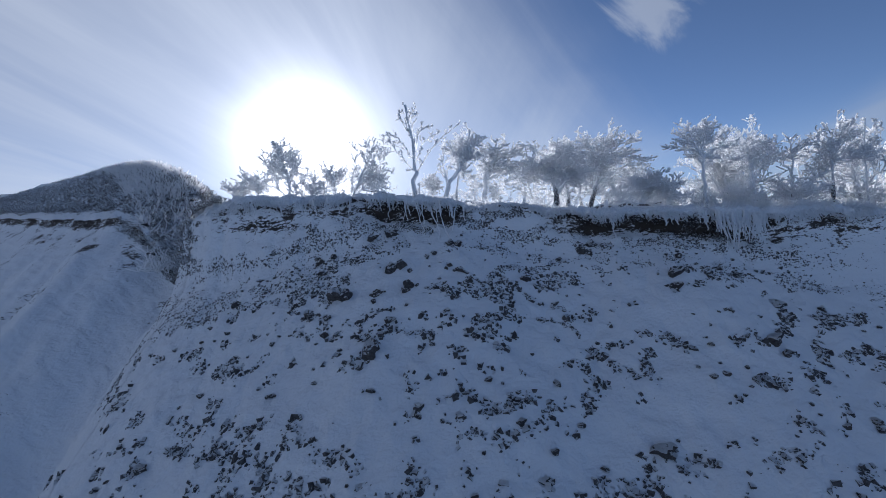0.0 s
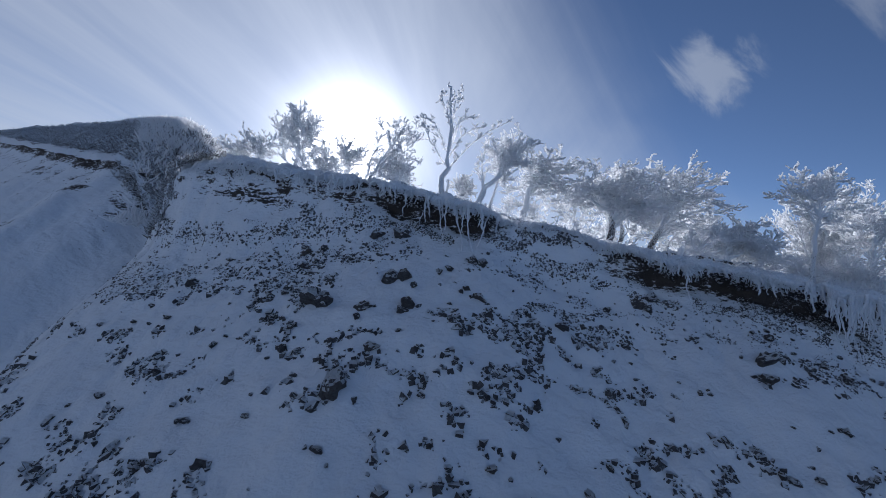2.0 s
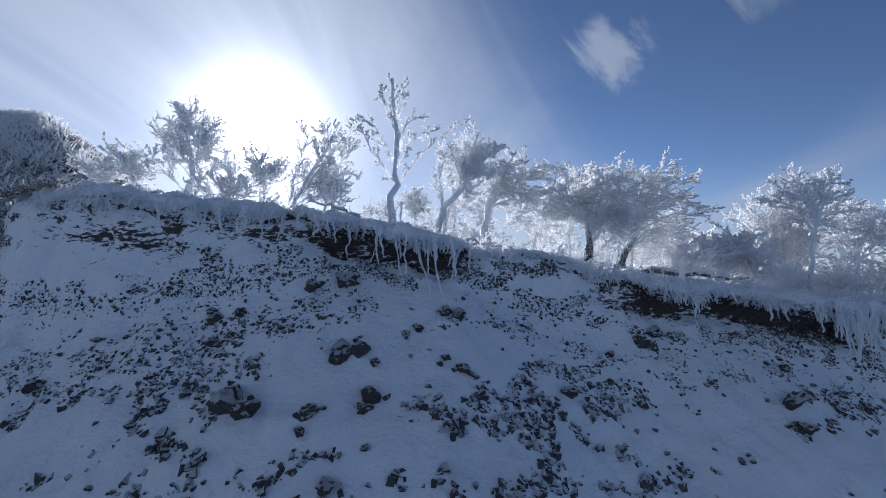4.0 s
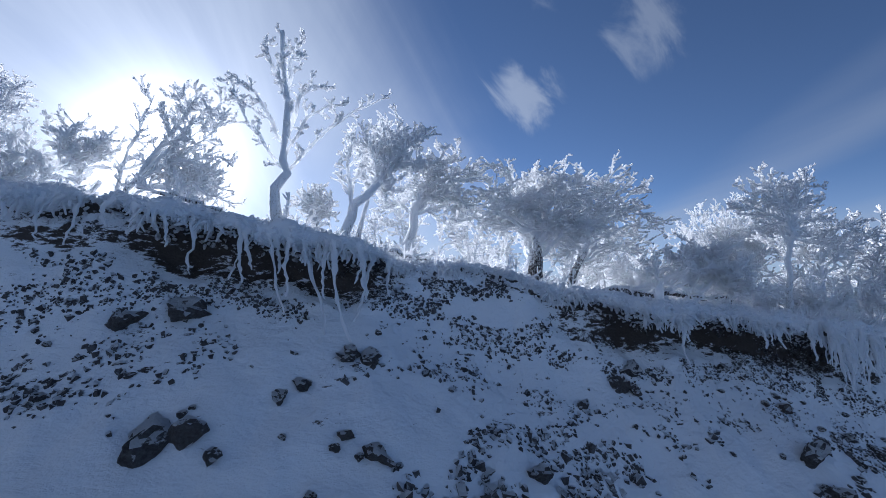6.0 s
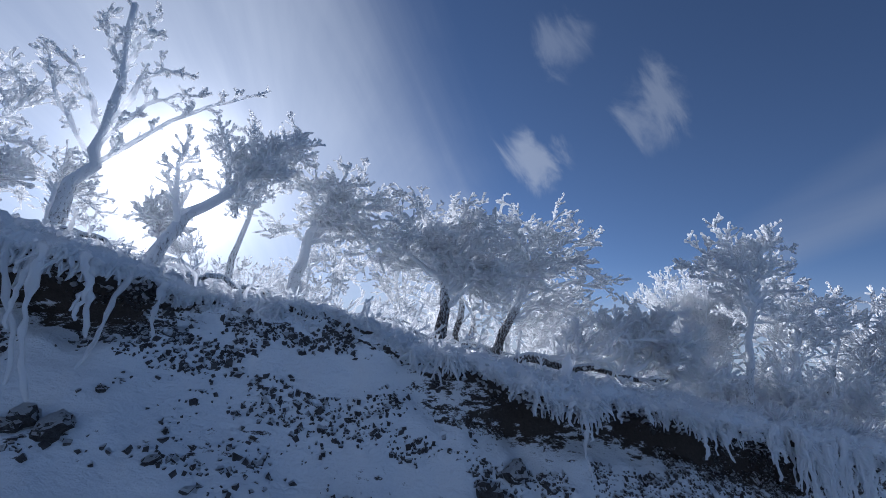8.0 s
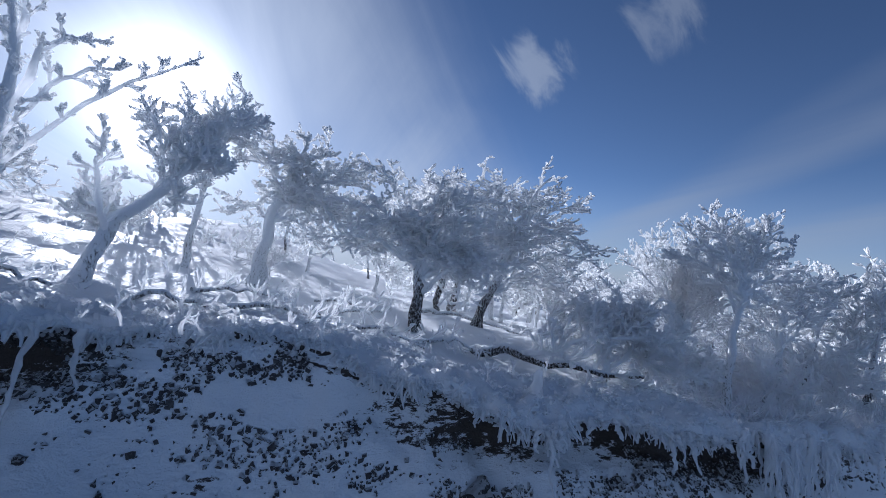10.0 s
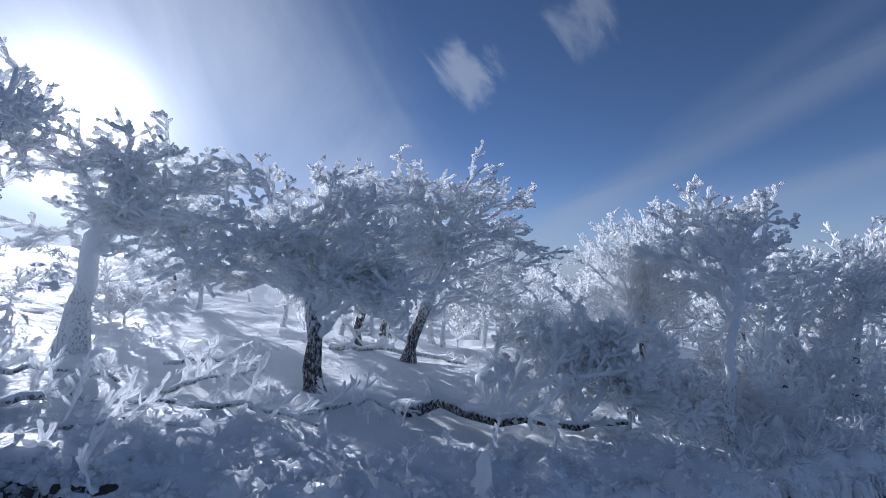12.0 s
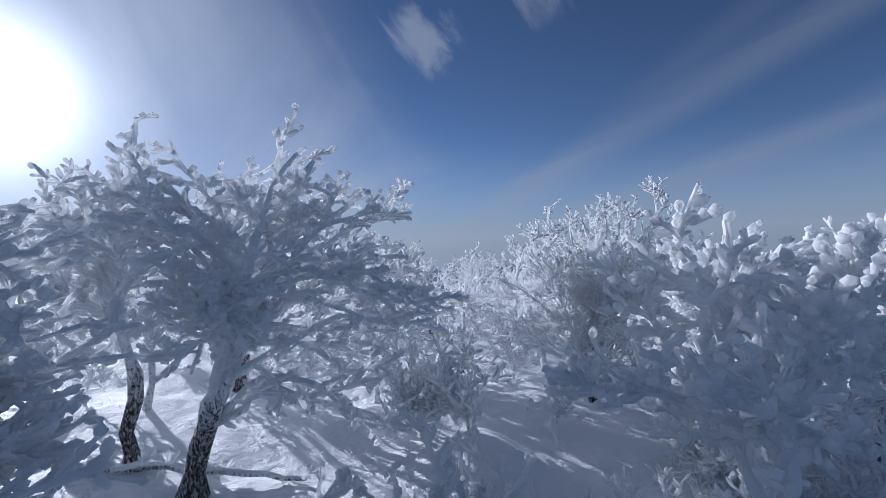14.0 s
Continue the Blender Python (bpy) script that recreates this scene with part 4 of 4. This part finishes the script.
def stones():
    rng = np.random.default_rng(55)
    meshes = [stone_mesh(rng, "rock") for _ in range(9)]
    big = [(-2.6, 18.9, 0.42), (-6.9, 21.4, 0.30), (5.0, 21.7, 0.36), (8.4, 20.1, 0.42), (-5.5, 19.0, 0.62), (-5.2, 18.8, 0.4), (10.2, 17.6, 0.48), (4.6, 14.5, 0.5), (-3.3, 17.4, 0.26), (8.1, 19.5, 0.36),
           (-3.4, 19.9, 0.46), (-3.0, 19.8, 0.34), (-3.9, 18.5, 0.28), (-0.5, 19.6, 0.28), (2.1, 19.9, 0.26), (11.9, 19.5, 0.42), (-10.6, 20.6, 0.34), (-2.8, 18.7, 0.24), (-3.9, 16.3, 0.5), (-6.6, 20.7, 0.26),
           (5.6, 21.9, 0.34), (5.4, 21.6, 0.26), (-4.4, 21.6, 0.36), (-3.6, 21.7, 0.42), (-1.9, 20.4, 0.22), (-1.6, 20.6, 0.22)]
    spots = [(scree_at(x, y), 0.82 * r) for x, y, r in big]
    while len(spots) < 290:
        x, y = rng.uniform(-13, 16), 21.6 - 11.5 * rng.random() ** 1.2
        if noise.noise(Vector((x * 0.28, y * 1.2, 3.0))) + 0.18 * rng.normal() < 0.10:
            continue
        spots.append((scree_at(x, y), 0.07 + 0.10 * rng.random() ** 2.2 + (0.08 if rng.random() < 0.05 else 0)))
    for n, (p, r) in enumerate(spots):
        ob = new("rock", meshes[n % 9])
        ob.location = p + (0, 0, 0.15 * r)
        ob.rotation_euler = rng.uniform(-0.5, 0.5), rng.uniform(-0.5, 0.5), rng.uniform(0, 6.28)
        ob.scale = r * rng.uniform(0.85, 1.25), r * rng.uniform(0.85, 1.2), r * rng.uniform(0.8, 1.15)
        tagged(ob, "dark volcanic rock partly capped with snow on the scree", "rock", "rocks on the scree")
    # gravel too small to pick apart
    base = np.array([(x, y, z) for x in (-0.7, 0.7) for y in (-0.7, 0.7) for z in (-0.6, 0.6)], float)
    faces = np.array([(0, 1, 3), (0, 3, 2), (4, 6, 7), (4, 7, 5), (0, 4, 5), (0, 5, 1), (2, 3, 7), (2, 7, 6), (0, 2, 6), (0, 6, 4), (1, 5, 7), (1, 7, 3)])
    verts, tris, count = [], [], 0
    rows, cols = SHEET.shape[:2]
    while count < 25000:
        row = HEAD + 24 - (HEAD - 10) * rng.random() ** 1.5 * 0.85 - 1
        col = rng.uniform(24 + 50, cols - 16)
        p = sheet_point(row, col)
        head = smooth(np.float64(p[1]), 19.0, 21.8)
        belt = 0.75 * noise.noise(Vector((p[0] * 0.22, p[1] * 0.5, p[2] * 1.0 + 9.0))) + 0.8 * noise.noise(Vector((p[0] * 1.4, p[1] * 1.2, p[2] * 2.2 + 1.0)))
        if belt + 0.10 * rng.normal() + 0.38 * head - (0.30 + 0.12 * (p[0] < 4)) * (row > HEAD + 6) < 0.30:
            continue
        r = 0.016 + 0.040 * rng.random() ** 3.2 + (1 - head) * (0.008 + 0.075 * rng.random() ** 2.5)
        turn = np.array(Euler(rng.uniform(0, 6.28, 3)).to_matrix())
        v = (base * rng.uniform(0.6, 1.25, (8, 1)) * r * rng.uniform(0.7, 1.5, 3)) @ turn
        verts.append(v + p - (0, 0, 0.3 * r)), tris.append(faces + count * len(base))
        count += 1
    me = mesh_from("gravel", np.concatenate(verts), np.concatenate(tris), False)
    tagged(part("gravel", me, ROCK), "loose dark gravel showing through thin snow", "gravel", kind="stuff")


stones()


# ---- scrub on the hill and sticks in the snow ----
def tufts(name, label, category, places, reach, shoots, seed, thick):
    rng = np.random.default_rng(seed)
    base = np.repeat(places, shoots, 0)
    n = len(base)
    way = rng.normal(size=(n, 3))
    way[:, 2] = np.abs(way[:, 2]) + 0.35
    way /= np.linalg.norm(way, axis=1, keepdims=True)
    long = reach * rng.uniform(0.5, 1.3, n)
    u = np.linspace(0, 1, 4)
    line = base[:, None] + way[:, None] * (u[None, :, None] * long[:, None, None]) + rng.normal(size=(n, 4, 3)) * 0.06 * reach
    return tagged(part(name, mesh_from(name, *tubes(line[:, 1:], knobby(rng, n, 3, thick, thick * 0.8), 3)), SCRUB if name in ("hill_scrub", "slope_scrub") else RIME), label, category, kind="stuff")


def hill_scrub():
    rng = np.random.default_rng(91)
    places, near = [], []
    while len(places) < 4600:
        x = -23 - 75 * rng.random() ** 1.5
        y = float(curve(x, LIP_Y)) + 1 + 34 * rng.random() ** 1.2
        places.append(on_shelf(x, y))
    while len(near) < 3600:
        x = rng.uniform(-24, -12)
        y = float(curve(x, LIP_Y)) + 0.6 + 26 * rng.random() ** 1.3
        if noise.noise(Vector((x * 0.5, y * 0.35, 4.0))) > -0.12:
            near.append(on_shelf(x, y))
    for _ in range(500):
        near.append(tuple(edge_point(-14.6 - 12 * rng.random() ** 1.2, HEAD + int(rng.integers(4, 34)))))
    tufts("hill_scrub", "frosted scrub covering the far hillside", "scrub", np.array(places), 0.62, 3, 92, 0.055)
    crest = []
    for _ in range(1100):
        x = -19.5 - 43 * rng.random() ** 1.1
        y = float(curve(x, LIP_Y)) + float(curve(x, HILL)) / 0.46 + rng.uniform(-7, 1.5)
        if noise.noise(Vector((x * 0.45, y * 0.3, 9.0))) > -0.15:
            crest.append(on_shelf(x, y))
    tufts("crest_scrub", "white rimed bushes along the crest of the hill", "scrub", np.array(crest), 0.85, 7, 95, 0.045)
    tufts("slope_scrub", "frosted low scrub on the slope beside the scree", "scrub", np.array(near), 0.34, 4, 97, 0.024)


hill_scrub()


def low_growth():
    rng = np.random.default_rng(93)
    near = np.array([on_shelf(x, float(curve(x, LIP_Y)) + 0.3 + 3.6 * rng.random() ** 1.3, -0.03) for x in rng.uniform(10.5, 27, 620)])
    tufts("edge_scrub", "low frosted scrub along the turf edge", "scrub", near, 0.34, 7, 94, 0.022)
    open_ = np.array([on_shelf(rng.uniform(-6, 13), rng.uniform(22.6, 33), -0.03) for _ in range(380)])
    tufts("snow_twigs", "thin frosted twigs poking through the snow", "twigs", open_, 0.17, 3, 96, 0.011)


low_growth()


def frosted_sticks():
    rng = np.random.default_rng(95)
    spots = [(0.0, 22.0), (0.3, 22.1), (1.0, 22.2), (1.25, 22.3), (2.4, 22.9), (2.8, 22.6), (2.95, 22.4), (5.8, 22.4)]
    spots += [(rng.uniform(-1, 7.5), rng.uniform(22.8, 26.0)) for _ in range(40)] + [(rng.uniform(9, 22), rng.uniform(22.5, 27)) for _ in range(30)]
    for x, y in spots:
        foot = np.array(on_shelf(x, y, -0.05))
        long = rng.uniform(0.15, 0.45)
        way = np.array([rng.normal() * 0.45, rng.normal() * 0.3, 1.0])
        u = np.linspace(0, 1, 6)
        line = way * long * u[:, None] + np.cumsum(rng.normal(size=(6, 3)) * 0.02, 0) * (u > 0)[:, None]
        lines = line[None]
        shoots = sprout(rng, lines, 3, 0.22 * long / 0.4, 45, 0.4, 0.9, 6, 1.0, 0.5)
        me = mesh_from("frosted_stick", *joined([tubes(lines, knobby(rng, 1, 6, 0.026, 0.018), 6), tubes(shoots, knobby(rng, len(shoots), 6, 0.018, 0.014), 5)]))
        ob = part("frosted_stick", me, RIME)
        ob.location = foot
        tagged(ob, "short frosted stick standing in the snow", "stick", "sticks in the snow")


frosted_sticks()


def rimed_stump(x, y, wide, high, seed):
    """A short broken stump under a cap of rime."""
    rng = np.random.default_rng(seed)
    foot = np.array(on_shelf(x, y, -0.05))
    rod = np.linspace(0, 1, 7)[:, None] * (0.05, 0.02, high) + rng.normal(size=(7, 3)) * 0.012
    me = mesh_from("stump", *tubes(rod[None], wide * np.array([[1.25, 1.0, 1.1, 0.92, 1.0, 0.8, 0.45]]) * (1 + 0.12 * rng.normal(size=(1, 7))), 11))
    ob = part("stump", me, RIME)
    ob.location = foot
    tagged(ob, "broken stump capped with rime at the turf edge", "stump", "stumps at the edge")


for n, (x, y, wide, high) in enumerate([(6.5, 21.95, 0.10, 0.42), (12.6, 22.4, 0.09, 0.38), (13.4, 22.3, 0.08, 0.33)]):
    rimed_stump(x, y, wide, high, 330 + n)


def fallen_branch(points, radius, seed):
    rng = np.random.default_rng(seed)
    foot = np.array(on_shelf(*points[0][:2]))
    pts = [np.array(on_shelf(x, y, up)) - foot for x, y, up in points]
    line = bend_line(pts, 12)
    line[1:-1] += rng.normal(size=(10, 3)) * 0.03
    ob = new("fallen_branch")
    ob.location = foot
    part("stem", mesh_from("stem", *tubes(line[None], (radius * np.linspace(1.0, 0.4, 12))[None], 7)), FALLEN, ob)
    for side in sprout(rng, line[None], 9, 0.5, 50, 0.2, 1.0, 6, 0.7, 0.35):
        twig = sprout(rng, side[None], 4, 0.2, 50, 0.3, 1.0, 4, 0.8, 0.35)
        part("twig", mesh_from("twig", *joined([tubes(side[None], knobby(rng, 1, 6, 0.028, 0.018), 5), tubes(twig, knobby(rng, len(twig), 4, 0.02, 0.015), 4)])), RIME, ob, "white frosted twig")
    tagged(ob, "dark fallen branch lying in the snow, frosted on top", "branch", "fallen wood on the shelf")


for n, (points, r) in enumerate([([(1.2, 24.2, 0.05), (1.9, 24.4, 0.2), (2.6, 24.3, 0.12), (3.2, 24.6, 0.02)], 0.07), ([(2.9, 25.2, 0.0), (3.6, 25.0, 0.25), (4.3, 25.4, 0.3)], 0.05), ([(-0.2, 23.4, 0.1), (0.8, 23.6, 0.2), (1.6, 23.3, 0.02)], 0.06),
                                 ([(5.9, 28.8, 0.1), (6.8, 28.3, 0.2), (8.0, 27.8, 0.15), (9.0, 27.4, 0.05)], 0.09), ([(2.8, 26.3, 0.05), (3.5, 26.0, 0.25), (4.2, 26.3, 0.1)], 0.05), ([(-2.4, 22.8, 0.0), (-1.6, 22.7, 0.15), (-0.9, 22.9, 0.05)], 0.07),
                                 ([(-3.3, 22.7, 0.05), (-4.2, 22.9, 0.25), (-4.9, 23.0, 0.3)], 0.06), ([(13.5, 31.0, 0.0), (14.6, 30.6, 0.2), (15.6, 30.9, 0.05)], 0.06), ([(4.8, 24.4, 0.0), (5.8, 24.5, 0.2), (6.6, 24.2, 0.1)], 0.06), ([(0.4, 25.0, 0.05), (1.3, 25.4, 0.2), (2.4, 25.3, 0.05)], 0.06), ([(2.0, 23.4, 0.0), (2.8, 23.7, 0.15), (3.7, 23.5, 0.05)], 0.05), ([(3.4, 24.4, 0.05), (4.3, 24.1, 0.2), (5.0, 23.9, 0.02)], 0.05)]):
    fallen_branch(points, r, 300 + n)
